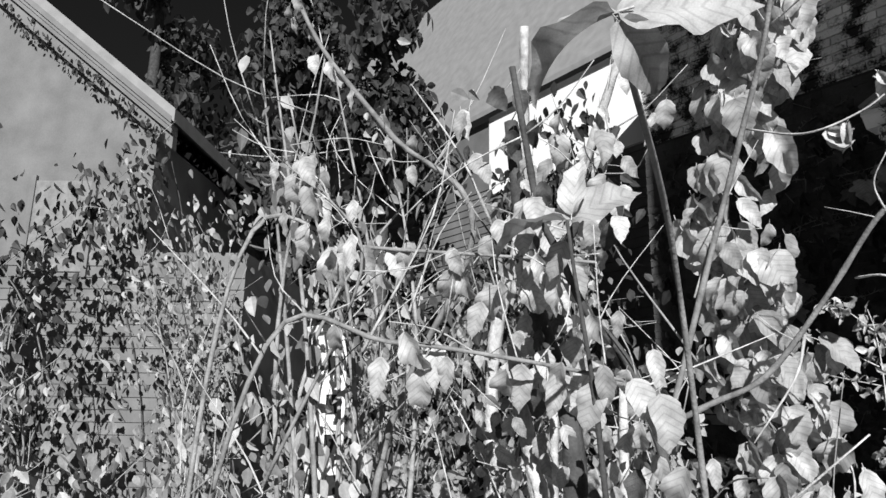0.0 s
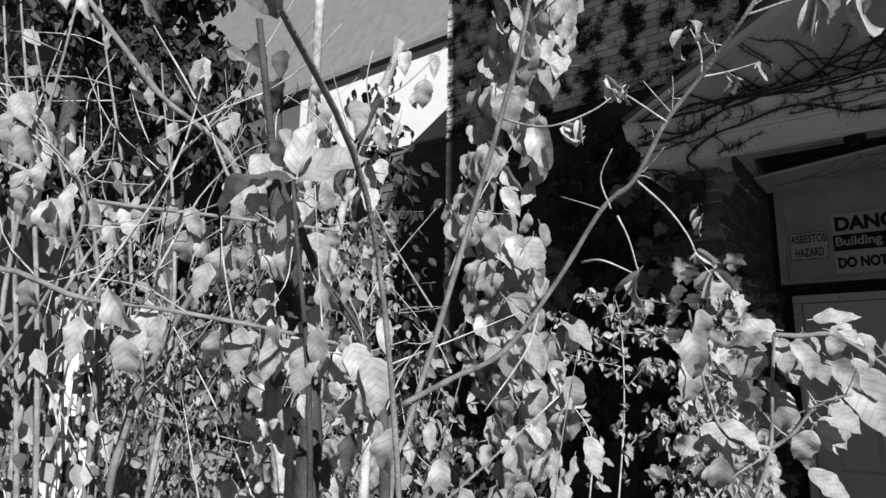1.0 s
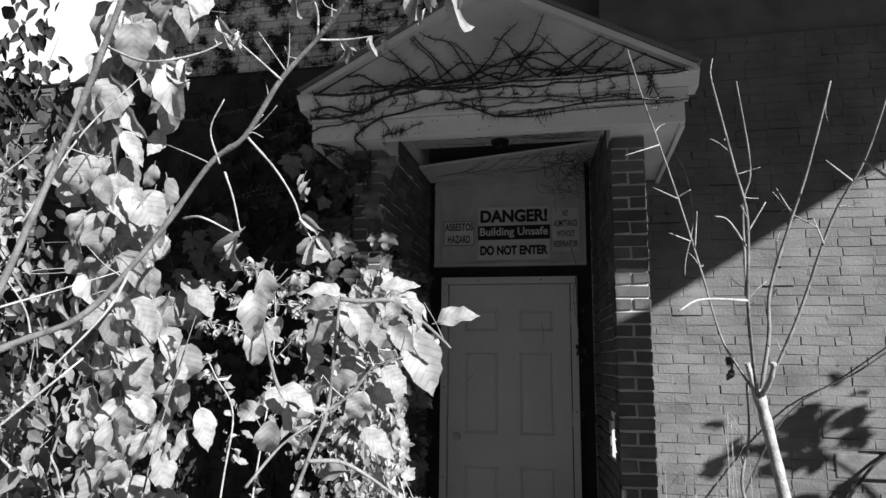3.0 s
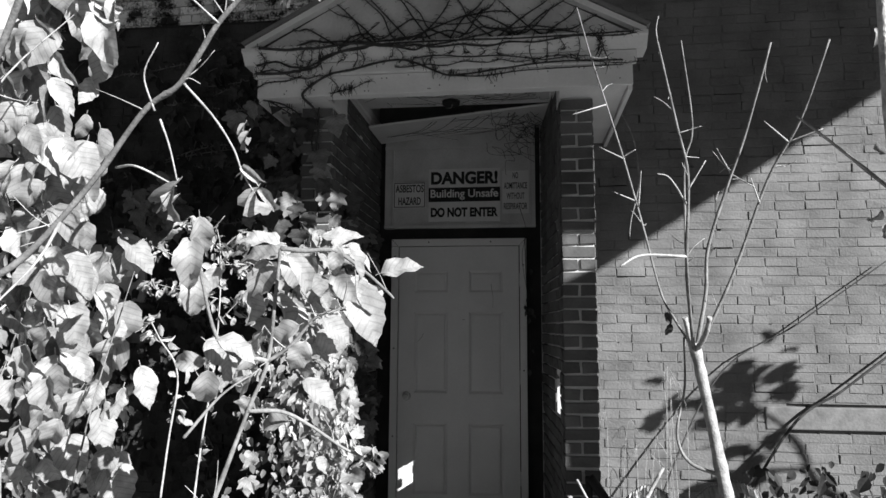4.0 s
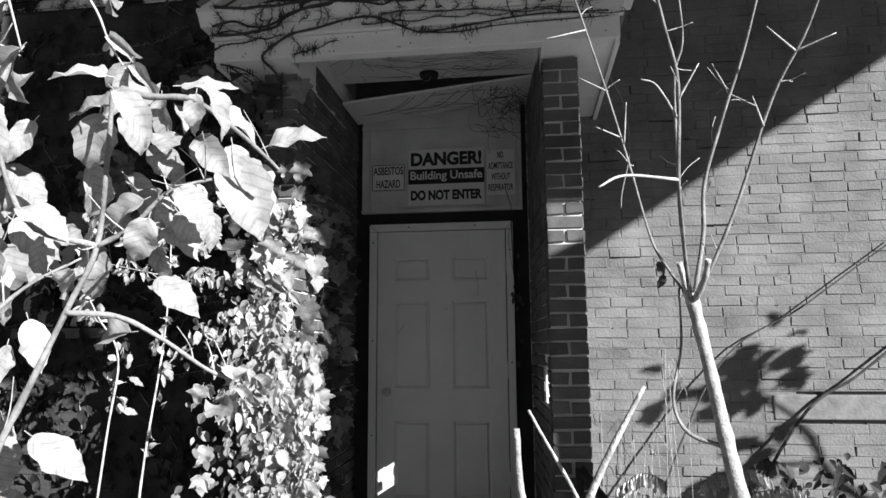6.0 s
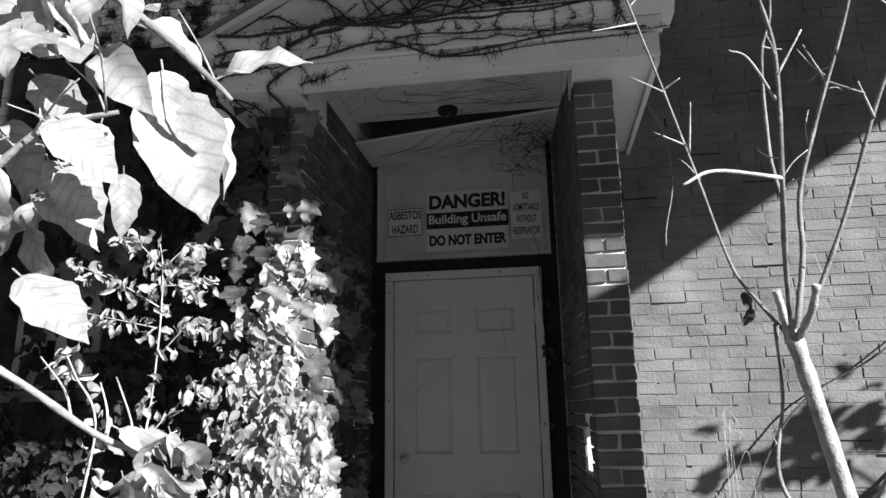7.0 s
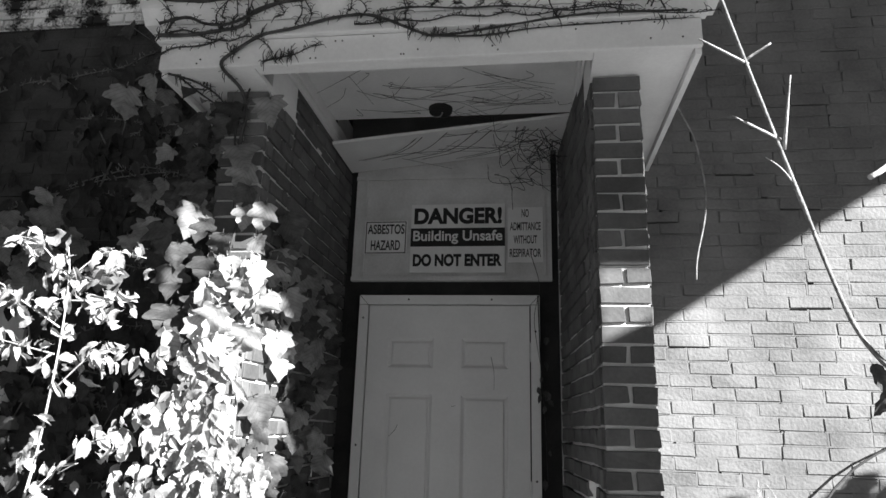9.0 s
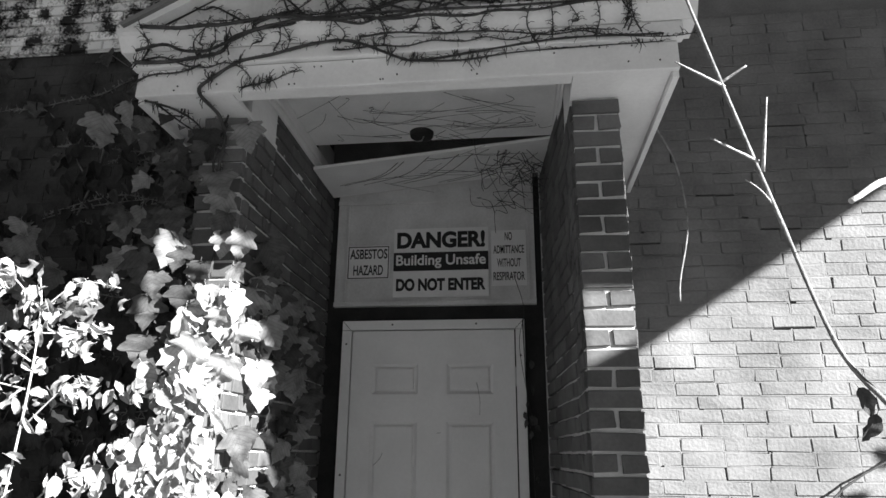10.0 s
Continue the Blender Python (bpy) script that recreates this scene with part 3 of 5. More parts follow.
window = thing("window_1", (-2.5, WALL_Y, 1.3), "boarded window with a pale weathered board and dark scrawl", "window", kind="structure")
part("board", boxed(-2.85, -2.26, WALL_Y - 0.035, WALL_Y + 0.01, 1.36, 2.0, bevel=0.004), M_PANEL, window)
part("sill", boxed(-2.9, -2.2, WALL_Y - 0.07, WALL_Y + 0.01, 1.28, 1.35, bevel=0.008), M_STONE, window)
for q in ((-2.62, -2.56, 1.40, 1.66), (-2.52, -2.47, 1.42, 1.6), (-2.80, -2.70, 1.7, 1.92)):
    part("scrawl", boxed(q[0], q[1], WALL_Y - 0.0375, WALL_Y - 0.0355, q[2], q[3]), M_INK, window)

courses(wall_high, BRICKS, M_BRICK_PATCHY, -3.25, -0.80, WALL_Y + 0.001, 3.70, 5.0, seed=13, near=(-1.6, 3.7), limit=120)

# ---- unseen panels behind, added and cut to throw the shade ----
CY = -6.2
def cast(x, z):
    """The point of the unseen caster whose shadow falls on the porch front at (x, z)."""
    return (x + (PIER_Y - CY) * SUN_SIDE, z + (PIER_Y - CY) * SUN_TAN)
caster = thing("neighbouring_building", (cast(1.0, 0)[0], CY, -0.28), "unseen grey panels on columns, added to shape the shade on the porch", "building")
def eave(x):
    """Height of the caster's sloping lower edge, as it falls on the porch front."""
    return 2.564 + 0.635 * (x - 2.273)
for poly in ([(-1.9, 1.75), (-1.0, 1.75), (-1.0, 6.0), (-1.9, 6.0)],
             [(-1.0, 2.06), (-0.53, 2.06), (-0.53, 6.0), (-1.0, 6.0)],
             [(-0.53, 2.0), (-0.085, 1.856), (-0.085, 10), (-0.53, 10)],
             [(-0.085, 1.856), (0.233, 1.743), (0.233, 10), (-0.085, 10)],
             [(0.04, 0.8), (0.233, 0.8), (0.233, 1.735), (0.06, 1.735)],
             [(0.233, 0.8), (0.684, 0.8), (0.684, 10), (0.233, 10)],
             [(0.684, -0.3), (0.915, -0.3), (0.915, 1.76), (0.684, 1.645)],
             [(0.684, 1.91), (0.915, 1.91), (0.915, 10), (0.684, 10)],
             [(0.915, 2.45), (2.0, 2.45), (2.0, 10), (0.915, 10)],
             [(2.0, eave(2.0)), (9.0, eave(9.0)), (9.0, 11), (2.0, 11)]):
    bm = prism(bmesh.new(), [cast(*p) for p in poly], CY - 0.25, CY)
    for v in bm.verts:
        if v.co.y < CY - 0.1:
            v.co += Vector((0.25 * SUN_SIDE, 0, 0.25 * SUN_TAN))
    part("wall_panel", bm, M_CASTER, caster)
for x in (0.78, 8.9):
    cx = cast(x, 0)[0]
    part("column", boxed(cx - 0.09, cx + 0.09, CY - 0.22, CY - 0.03, -0.35, cast(0, 0.7)[1] if x < 5 else cast(0, 7.2)[1]), M_CASTER, caster)

# ---- houses beyond, on the west ----
house = thing("clapboard_house", (-8, 1.0, -0.28), "grey clapboard house with a white frieze and shingled roof", "house")
part("wall", boxed(-14, -3.3, 1.03, 1.3, -0.35, 4.5), M_SIDING, house)
for i in range(42):
    bm = prism_x(bmesh.new(), [(1.028, i * 0.115 - 0.3), (1.005, i * 0.115 - 0.3), (1.02, i * 0.115 - 0.187), (1.028, i * 0.115 - 0.187)], -14, -3.3)
    part("clapboard", bm, M_SIDING, house)
part("frieze", boxed(-6.95, -3.3, 0.97, 1.2, 4.38, 5.62), M_WHITE, house, "sunlit white frieze boards")
part("gable_board", boxed(-14, -6.952, 1.0, 1.2, 4.5, 5.6), M_SIDING, house)
bm = prism_x(bmesh.new(), [(0.85, 5.62), (0.85, 5.70), (3.0, 10.6), (3.0, 10.5)], -14.2, -3.2)
part("roof", bm, M_ROOF, house, "steep grey shingled roof")
barn = thing("gabled_house", (-7.0, -3.57, -0.28), "grey clapboard house with a shingled gable", "house")
bm = prism_x(bmesh.new(), [(-3.7, -0.35), (-3.7, 4.2), (-7.0, 6.95), (-10.3, 4.2), (-10.3, -0.35)], -12, -7.03)
part("wall", bm, M_SIDING, barn)
part("wing_wall", boxed(-12, -7.03, -3.698, -2.6, -0.35, 2.9), M_SIDING, barn)
for i in range(26):
    part("clapboard", prism(bmesh.new(), [(-7.03, i * 0.122 - 0.3), (-7.016, i * 0.122 - 0.3), (-7.025, i * 0.122 - 0.188), (-7.03, i * 0.122 - 0.186)], -10.3, -2.6 if i < 25 else -3.7), M_SIDING, barn)
for s_ in (-1, 1):
    y0, ym = -7.0 + s_ * 3.55, -7.0
    part("roof_slope", prism_x(bmesh.new(), [(y0, 4.30), (ym, 7.14), (ym, 7.34), (y0, 4.45)], -12, -6.85), M_ROOF, barn, "grey shingled roof slope")
    for k, (za, zb, xo) in enumerate(((0.0, 0.055, -6.88), (0.06, 0.10, -6.865), (0.105, 0.18, -6.845), (-0.16, -0.006, -6.93))):
        part("rake_moulding", prism_x(bmesh.new(), [(y0 - s_ * 0.03, 4.18 + za), (ym, 7.02 + za), (ym, 7.02 + zb), (y0 - s_ * 0.03, 4.18 + zb)], -7.03, xo), M_SIDING, barn, "stepped rake moulding")
part("window_board", boxed(-7.03, -7.0, -4.96, -4.34, 2.68, 3.68, bevel=0.006), M_STONE, barn, "pale weathered board over a window")
for y in (-4.99, -4.31):
    part("casing", boxed(-7.03, -6.985, y - 0.03, y + 0.03, 2.62, 3.74, bevel=0.004), M_SIDING, barn)
barn.rotation_euler = (0, 0, radians(-38))

post = thing("white_post", (-2.53, -3.72, -0.28), "short white-painted post with a dark slotted plate, half hidden in leaves", "post")
part("shaft", boxed(-2.60, -2.46, -3.78, -3.66, -0.33, 1.74, bevel=0.008), M_WHITE, post)
part("cap", boxed(-2.62, -2.44, -3.80, -3.64, 1.742, 1.775, bevel=0.006), M_WHITE, post)
for z in (1.05, 1.22, 1.39, 1.56):
    part("slot", boxed(-2.455, -2.449, -3.76, -3.69, z, z + 0.08), M_DARK, post)
    part("slot", boxed(-2.575, -2.50, -3.787, -3.781, z, z + 0.08), M_DARK, post)

# ---- planting ----
def leaf_mass(parent, name, mat, spots, rnd, label=""):
    """Many small leaves in one mesh. spots: (place, tip direction, face, length)."""
    shape = [(-0.0, 0.0), (0.3, 0.25), (0.34, 0.5), (0.16, 0.82), (0.0, 1.0), (-0.16, 0.82), (-0.34, 0.5), (-0.3, 0.25)]
    vs, fs = [], []
    for at, down, face, size in spots:
        m = leaf_pose(at, down, face, size, rnd)
        k, c = len(vs), rnd.uniform(0.05, 0.5)
        vs += [tuple(m @ Vector((x, y, 0.5 * c * abs(x) - c * y * y))) for x, y in shape]
        fs += [(k, k + 1, k + 2, k + 3, k + 4), (k, k + 4, k + 5, k + 6, k + 7)]
    me = bpy.data.meshes.new(name)
    me.from_pydata(vs, [], fs)
    me.materials.append(mat)
    return tagged(part(name, me, mat, parent, label), kind="stuff")


def stems(parent, name, mat, lines, label=""):
    """Each line: (points, r0, r1) becomes one stem of its own."""
    return [(lambda bm: (tube(bm, pts, r0, r1), part(name, bm, mat, parent, label)))(bmesh.new())[0] for pts, r0, r1 in lines]


def jitter(rnd, p, r):
    return Vector(p) + Vector((rnd.uniform(-r, r), rnd.uniform(-r, r), rnd.uniform(-r, r)))


def dead_twigs(parent, lines, n, length, rnd, mat, r=0.0016, up=0.3):
    """Thin bare side twigs along stems, with a small crook."""
    for _ in range(n):
        line = rnd.choice(lines)
        a = line[rnd.randrange(len(line) // 4, len(line))]
        d = Vector((rnd.uniform(-1, 1), rnd.uniform(-0.6, 0.6), rnd.uniform(-0.6, 1) + up)).normalized() * length * rnd.uniform(0.4, 1.2)
        bm = bmesh.new()
        tube(bm, [a, a + d * 0.5 + jitter(rnd, (0, 0, 0), length * 0.1), a + d], r, r * 0.5, sides=5, n=3)
        part("twig", bm, mat, parent)


SUNWARD = (0.45, -1, 0.55)

# ivy-covered trunk
rnd = random.Random(21)
ivy_tree = thing("ivy_covered_trunk", (-0.84, -3.02, -0.28), "slim tree trunk wrapped in pale sunlit ivy leaves", "tree")
ivy_line = stems(ivy_tree, "trunk", M_BARK, [([(-0.84, -3.02, -0.3), (-0.86, -3.02, 0.6), (-0.86, -3.025, 1.083), (-0.9, -3.01, 1.41), (-0.93, -3.03, 1.68), (-0.95, -3.1, 1.99), (-0.85, -3.17, 2.37), (-0.727, -3.22, 2.6), (-0.62, -3.3, 2.95)], 0.05, 0.03)])[0]
for i in range(300):
    a = rnd.choice([p for p in ivy_line if p.z > 0.5]) + Vector((0.07, 0, 0))
    r = 0.05 + 0.12 * rnd.random() * (1.15 if 1.3 < a.z < 2.2 else 0.75)
    ang = rnd.uniform(-2.7, 0.3)
    at = a + Vector((math.cos(ang) * r, math.sin(ang) * r, rnd.uniform(-0.07, 0.07)))
    d, f = hang(rnd, 0.5, (math.cos(ang), math.sin(ang) - 0.5, 0.3))
    leaf(ivy_tree, PALE[rnd.choice(("ovate", "round", "round"))], at, d, f, rnd.uniform(0.09, 0.15), rnd)
dead_twigs(ivy_tree, [ivy_line], 26, 0.22, rnd, M_BARK, up=0.0)

# bare shrub with the long slanting branch
rnd = random.Random(22)
shrub = thing("bare_shrub", (-0.86, -3.72, -0.28), "nearly bare shrub with slanting grey branches and shrivelled leaves", "shrub")
dark_line = stems(shrub, "stem", M_BARK, [([(-0.86, -3.72, -0.3), (-0.85, -3.7, 0.5), (-0.842, -3.682, 1.165), (-0.825, -3.643, 1.33), (-0.772, -3.6, 1.56), (-0.676, -3.584, 1.858), (-0.571, -3.606, 2.1), (-0.448, -3.667, 2.334), (-0.36, -3.74, 2.6)], 0.010, 0.006)])[0]
slant = stems(shrub, "branch", M_BARK, [([(-0.83, -3.66, 1.39), (-0.719, -3.585, 1.461), (-0.599, -3.531, 1.53), (-0.456, -3.51, 1.702), (-0.323, -3.53, 1.862), (-0.235, -3.545, 1.915), (-0.145, -3.57, 2.03), (-0.057, -3.587, 2.11), (0.049, -3.637, 2.192), (0.1, -3.64, 2.26)], 0.008, 0.0045)])[0]
side = stems(shrub, "twig", M_BARK_PALE, [
    ([(-0.142, -3.572, 2.028), (-0.194, -3.627, 2.074), (-0.245, -3.678, 2.115)], 0.0026, 0.0015),
    ([(-0.058, -3.584, 2.108), (-0.051, -3.608, 2.159), (-0.061, -3.637, 2.199)], 0.0026, 0.0015),
    ([(-0.058, -3.584, 2.108), (0.001, -3.564, 2.114), (0.075, -3.548, 2.127)], 0.0028, 0.0015),
    ([(-0.225, -3.55, 1.91), (-0.17, -3.52, 1.844), (-0.138, -3.489, 1.784), (-0.123, -3.471, 1.734), (-0.1, -3.453, 1.69)], 0.003, 0.0015),
    ([(-0.28, -3.54, 1.837), (-0.254, -3.543, 1.777), (-0.244, -3.52, 1.703)], 0.0026, 0.0015),
    ([(-0.38, -3.53, 1.738), (-0.311, -3.563, 1.73), (-0.246, -3.52, 1.696)], 0.003, 0.0015),
    ([(-0.5, -3.53, 1.62), (-0.498, -3.6, 1.521), (-0.549, -3.698, 1.385)], 0.004, 0.0015),
    ([(0.049, -3.637, 2.192), (0.159, -3.6, 2.214), (0.276, -3.56, 2.205)], 0.003, 0.0015),
    ([(-0.30, -3.53, 1.86), (-0.31, -3.56, 1.93), (-0.27, -3.58, 1.99)], 0.0024, 0.0012),
    ([(-0.45, -3.66, 2.33), (-0.3, -3.7, 2.36), (-0.1, -3.75, 2.37)], 0.003, 0.0015),
    ([(-0.55, -3.61, 2.12), (-0.38, -3.7, 2.03), (-0.27, -3.68, 2.05), (-0.2, -3.66, 2.1)], 0.003, 0.0015)])
dead_twigs(shrub, [slant, dark_line], 26, 0.09, rnd, M_BARK_PALE)
for k, (at, size) in enumerate([((-0.115, -3.5, 1.83), 0.06), ((-0.24, -3.52, 1.70), 0.1), ((-0.1, -3.45, 1.7), 0.09), ((-0.12, -3.47, 1.76), 0.07), ((0.0, -3.56, 2.11), 0.05), ((0.07, -3.55, 2.12), 0.06),
                                ((0.25, -3.56, 2.2), 0.1), ((-0.24, -3.68, 2.12), 0.07), ((-0.06, -3.64, 2.2), 0.07), ((-0.2, -3.66, 2.1), 0.06), ((-0.3, -3.69, 2.04), 0.08), ((-0.33, -3.69, 2.03), 0.06), ((0.17, -3.6, 2.21), 0.09)]):
    for _ in range(2):
        d, f = hang(rnd, 0.7)
        leaf(shrub, PALE["crisp"], jitter(rnd, at, 0.012), d, f, size * rnd.uniform(0.7, 1.1), rnd)

# leafy shrub whose top the camera passes
rnd = random.Random(23)
leafy = thing("leafy_shrub", (-0.13, -3.74, -0.28), "broad-leaved shrub with large pale sunlit leaves", "shrub")
leafy_lines = stems(leafy, "stem", M_BARK, [
    ([(-0.13, -3.85, -0.3), (-0.13, -3.83, 0.5)] + [(-0.03, -3.771, 1.031), (-0.027, -3.754, 1.096), (-0.01, -3.731, 1.171), (0.016, -3.709, 1.266), (0.041, -3.698, 1.343), (0.055, -3.71, 1.451), (0.068, -3.727, 1.536)], 0.0055, 0.003),
    ([(0.068, -3.727, 1.536), (0.105, -3.705, 1.534), (0.15, -3.681, 1.536), (0.196, -3.649, 1.503), (0.231, -3.626, 1.47), (0.245, -3.617, 1.455)], 0.005, 0.0022),
    ([(0.041, -3.698, 1.343), (0.075, -3.681, 1.369), (0.115, -3.667, 1.418), (0.164, -3.647, 1.438)], 0.004, 0.002),
    ([(0.014, -3.711, 1.259), (0.063, -3.679, 1.255), (0.108, -3.654, 1.228), (0.161, -3.629, 1.187), (0.197, -3.615, 1.171)], 0.004, 0.002),
    ([(0.041, -3.698, 1.343), (-0.021, -3.745, 1.369), (-0.042, -3.79, 1.486), (-0.043, -3.826, 1.575)], 0.004, 0.002),
    ([(-0.067, -3.772, 1.222), (-0.022, -3.737, 1.288), (0.027, -3.706, 1.327)], 0.003, 0.0015)])
for at, (dx, dz), size in [
    ((0.189, -3.72, 1.534), (0.5, -0.85), 0.07),
    ((0.155, -3.682, 1.544), (-0.1, -1), 0.055),
    ((0.120, -3.66, 1.565), (0.9, 0.1), 0.075),
    ((0.135, -3.60, 1.55), (0.95, -0.3), 0.08),
    ((0.025, -3.688, 1.522), (-0.2, -1), 0.085),
    ((0.077, -3.754, 1.542), (-1, 0.2), 0.08),
    ((0.054, -3.702, 1.529), (-1, 0), 0.085),
    ((0.096, -3.765, 1.519), (0.6, -0.6), 0.08),
    ((0.089, -3.679, 1.405), (-0.8, -0.4), 0.07),
    ((0.08, -3.622, 1.377), (0.8, -0.45), 0.07),
    ((0.106, -3.694, 1.378), (-0.4, -0.8), 0.07),
    ((0.088, -3.638, 1.308), (0.75, -0.6), 0.08),
    ((0.162, -3.585, 1.485), (0.42, -0.9), 0.13),
    ((0.178, -3.57, 1.485), (0.62, -0.78), 0.10),
    ((0.168, -3.60, 1.50), (0.15, -1), 0.075),
    ((0.21, -3.57, 1.505), (1, 0.35), 0.085),
    ((0.05, -3.61, 1.50), (0.7, -0.7), 0.08),
    ((0.01, -3.60, 1.46), (0.75, -0.6), 0.085),
    ((-0.03, -3.63, 1.47), (0.3, -0.9), 0.085),
    ((-0.05, -3.58, 1.42), (0.8, -0.5), 0.09),
    ((0.03, -3.56, 1.44), (0.6, -0.8), 0.07),
    ((-0.06, -3.55, 1.36), (0.1, -1), 0.08),
    ((0.133, -3.686, 1.415), (0.7, -0.5), 0.07),
    ((-0.016, -3.8, 1.333), (0, -1), 0.065),
    ((-0.026, -3.751, 1.383), (0.8, -0.3), 0.08),
    ((-0.073, -3.753, 1.498), (0.2, -1), 0.09),
    ((-0.036, -3.839, 1.541), (0.2, -1), 0.09),
    ((0.064, -3.65, 1.236), (-1, -0.1), 0.07),
    ((0.03, -3.77, 1.12), (0.7, -0.5), 0.08),
    ((-0.04, -3.759, 1.124), (-0.5, -0.8), 0.08),
    ((-0.054, -3.723, 1.04), (1, -0.2), 0.08),
    ((-0.022, -3.842, 1.574), (0, -1), 0.08),
    ((0.007, -3.688, 1.314), (-0.6, -0.6), 0.06),
    ((0.138, -3.597, 1.405), (0.2, -1), 0.06)]:
    d = Vector((dx, rnd.uniform(-0.35, 0.35), dz))
    f = Vector(SUNWARD) + Vector((rnd.uniform(-0.4, 0.4), rnd.uniform(-0.3, 0.3), rnd.uniform(0.0, 0.9)))
    leaf(leafy, PALE["ovate"], at, d, f, size, rnd)
for _ in range(26):
    at = jitter(rnd, rnd.choice(leafy_lines[1][:14] + leafy_lines[2] + leafy_lines[4]), 0.04) + Vector((-0.03, 0.05, 0))
    d = Vector((rnd.uniform(-0.8, 0.8), rnd.uniform(-0.4, 0.3), rnd.uniform(-1, 0)))
    leaf(leafy, PALE["ovate"], at, d, jitter(rnd, SUNWARD, 0.8), rnd.uniform(0.045, 0.075), rnd)
for _ in range(16):
    at = jitter(rnd, leafy_lines[3][-1], 0.02)
    d, f = hang(rnd, 0.8, SUNWARD)
    leaf(leafy, PALE["crisp"], at, d, f, rnd.uniform(0.02, 0.05), rnd)
dead_twigs(leafy, leafy_lines, 16, 0.07, rnd, M_BARK_PALE, r=0.0012)

# ivy on the western pier
rnd = random.Random(24)
pier_ivy = thing("pier_ivy", (-0.7, -1.3, -0.28), "bright sunlit ivy climbing the brick pier", "ivy")
ivy_stems = stems(pier_ivy, "stem", M_BARK, [([(-0.7 + dx, -1.275, -0.29), (-0.72 + dx, -1.27, 0.6), (-0.68 + dx, -1.268, 1.3), (-0.7 + dx * 0.6, -1.265, 1.9)], 0.008, 0.003) for dx in (-0.1, 0.02, 0.09)])
stems(pier_ivy, "stem", M_BARK_DARK, [([(-0.7, -1.265, 1.9), (-0.66, -1.262, 2.2), (-0.72, -1.262, 2.45), (-0.68, -1.265, 2.66)], 0.006, 0.004)])
for i in range(180):
    z = 2.02 - 2.2 * rnd.random() ** 0.9
    w = 0.10 + 0.19 * min(1, (2.05 - z) / 0.7)
    at = Vector((-0.67 + rnd.uniform(-1.05, 0.95) * w, -1.29 - 0.16 * rnd.random() * min(1, (2.1 - z)), z))
    if at.x > -0.62 and 1.1 < z < 1.62:
        at.x -= 0.14
    d, f = hang(rnd, 0.7, SUNWARD)
    leaf(pier_ivy, PALE[rnd.choice(("lobed", "lobed", "round", "ovate", "long"))], at, d, f, rnd.uniform(0.06, 0.125), rnd)
# ivy inside the porch, its shade put into duller leaf colours
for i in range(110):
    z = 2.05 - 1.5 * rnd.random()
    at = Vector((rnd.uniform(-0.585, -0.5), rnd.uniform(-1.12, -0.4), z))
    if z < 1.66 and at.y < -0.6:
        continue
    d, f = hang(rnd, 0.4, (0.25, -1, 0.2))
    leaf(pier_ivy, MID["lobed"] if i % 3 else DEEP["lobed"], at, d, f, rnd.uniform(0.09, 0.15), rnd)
for i in range(120):
    z = 0.2 + 1.45 * rnd.random()
    at = Vector((rnd.uniform(-0.80, -0.59), rnd.uniform(-1.36, -1.27), z))
    d, f = hang(rnd, 0.6, SUNWARD)
    leaf(pier_ivy, PALE[rnd.choice(("lobed", "lobed", "ovate", "long"))], at, d, f, rnd.uniform(0.05, 0.11), rnd)
for i in range(300):
    z = 0.1 + 1.16 * rnd.random()
    at = Vector((rnd.uniform(-0.62, -0.37 - 0.04 * z), rnd.uniform(-1.42, -1.30), z))
    d, f = hang(rnd, 0.6, SUNWARD)
    leaf(pier_ivy, PALE[rnd.choice(("lobed", "round", "ovate", "long"))], at, d, f, rnd.uniform(0.05, 0.1), rnd)
made = 0
while made < 70:
    at = Vector((rnd.uniform(-0.74, -0.55), rnd.uniform(-1.42, -1.28), 1.95 - 1.5 * rnd.random()))
    if at.x > -0.62 and 1.2 < at.z < 1.66:
        continue
    made += 1
    d, f = hang(rnd, 0.4, SUNWARD)
    leaf(pier_ivy, PALE[rnd.choice(("lobed", "lobed", "round"))], at, d, f, rnd.uniform(0.08, 0.13), rnd)
leaf_mass(pier_ivy, "small_foliage", M_MASS, [(Vector((min(-0.6, -0.72 + rnd.gauss(0, 0.13)), -1.28 - 0.2 * rnd.random(), rnd.uniform(-0.2, 1.6))), *hang(rnd, 0.8, SUNWARD), rnd.uniform(0.03, 0.07)) for _ in range(900)], rnd)
# dark and grey leaf colours paint the shade high up and inside
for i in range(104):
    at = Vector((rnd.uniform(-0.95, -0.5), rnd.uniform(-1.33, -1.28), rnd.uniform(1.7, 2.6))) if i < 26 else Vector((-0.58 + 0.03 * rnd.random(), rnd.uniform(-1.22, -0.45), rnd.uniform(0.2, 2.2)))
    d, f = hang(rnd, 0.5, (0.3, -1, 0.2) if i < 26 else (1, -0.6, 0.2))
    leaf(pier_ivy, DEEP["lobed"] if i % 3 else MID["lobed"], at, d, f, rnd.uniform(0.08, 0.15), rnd)

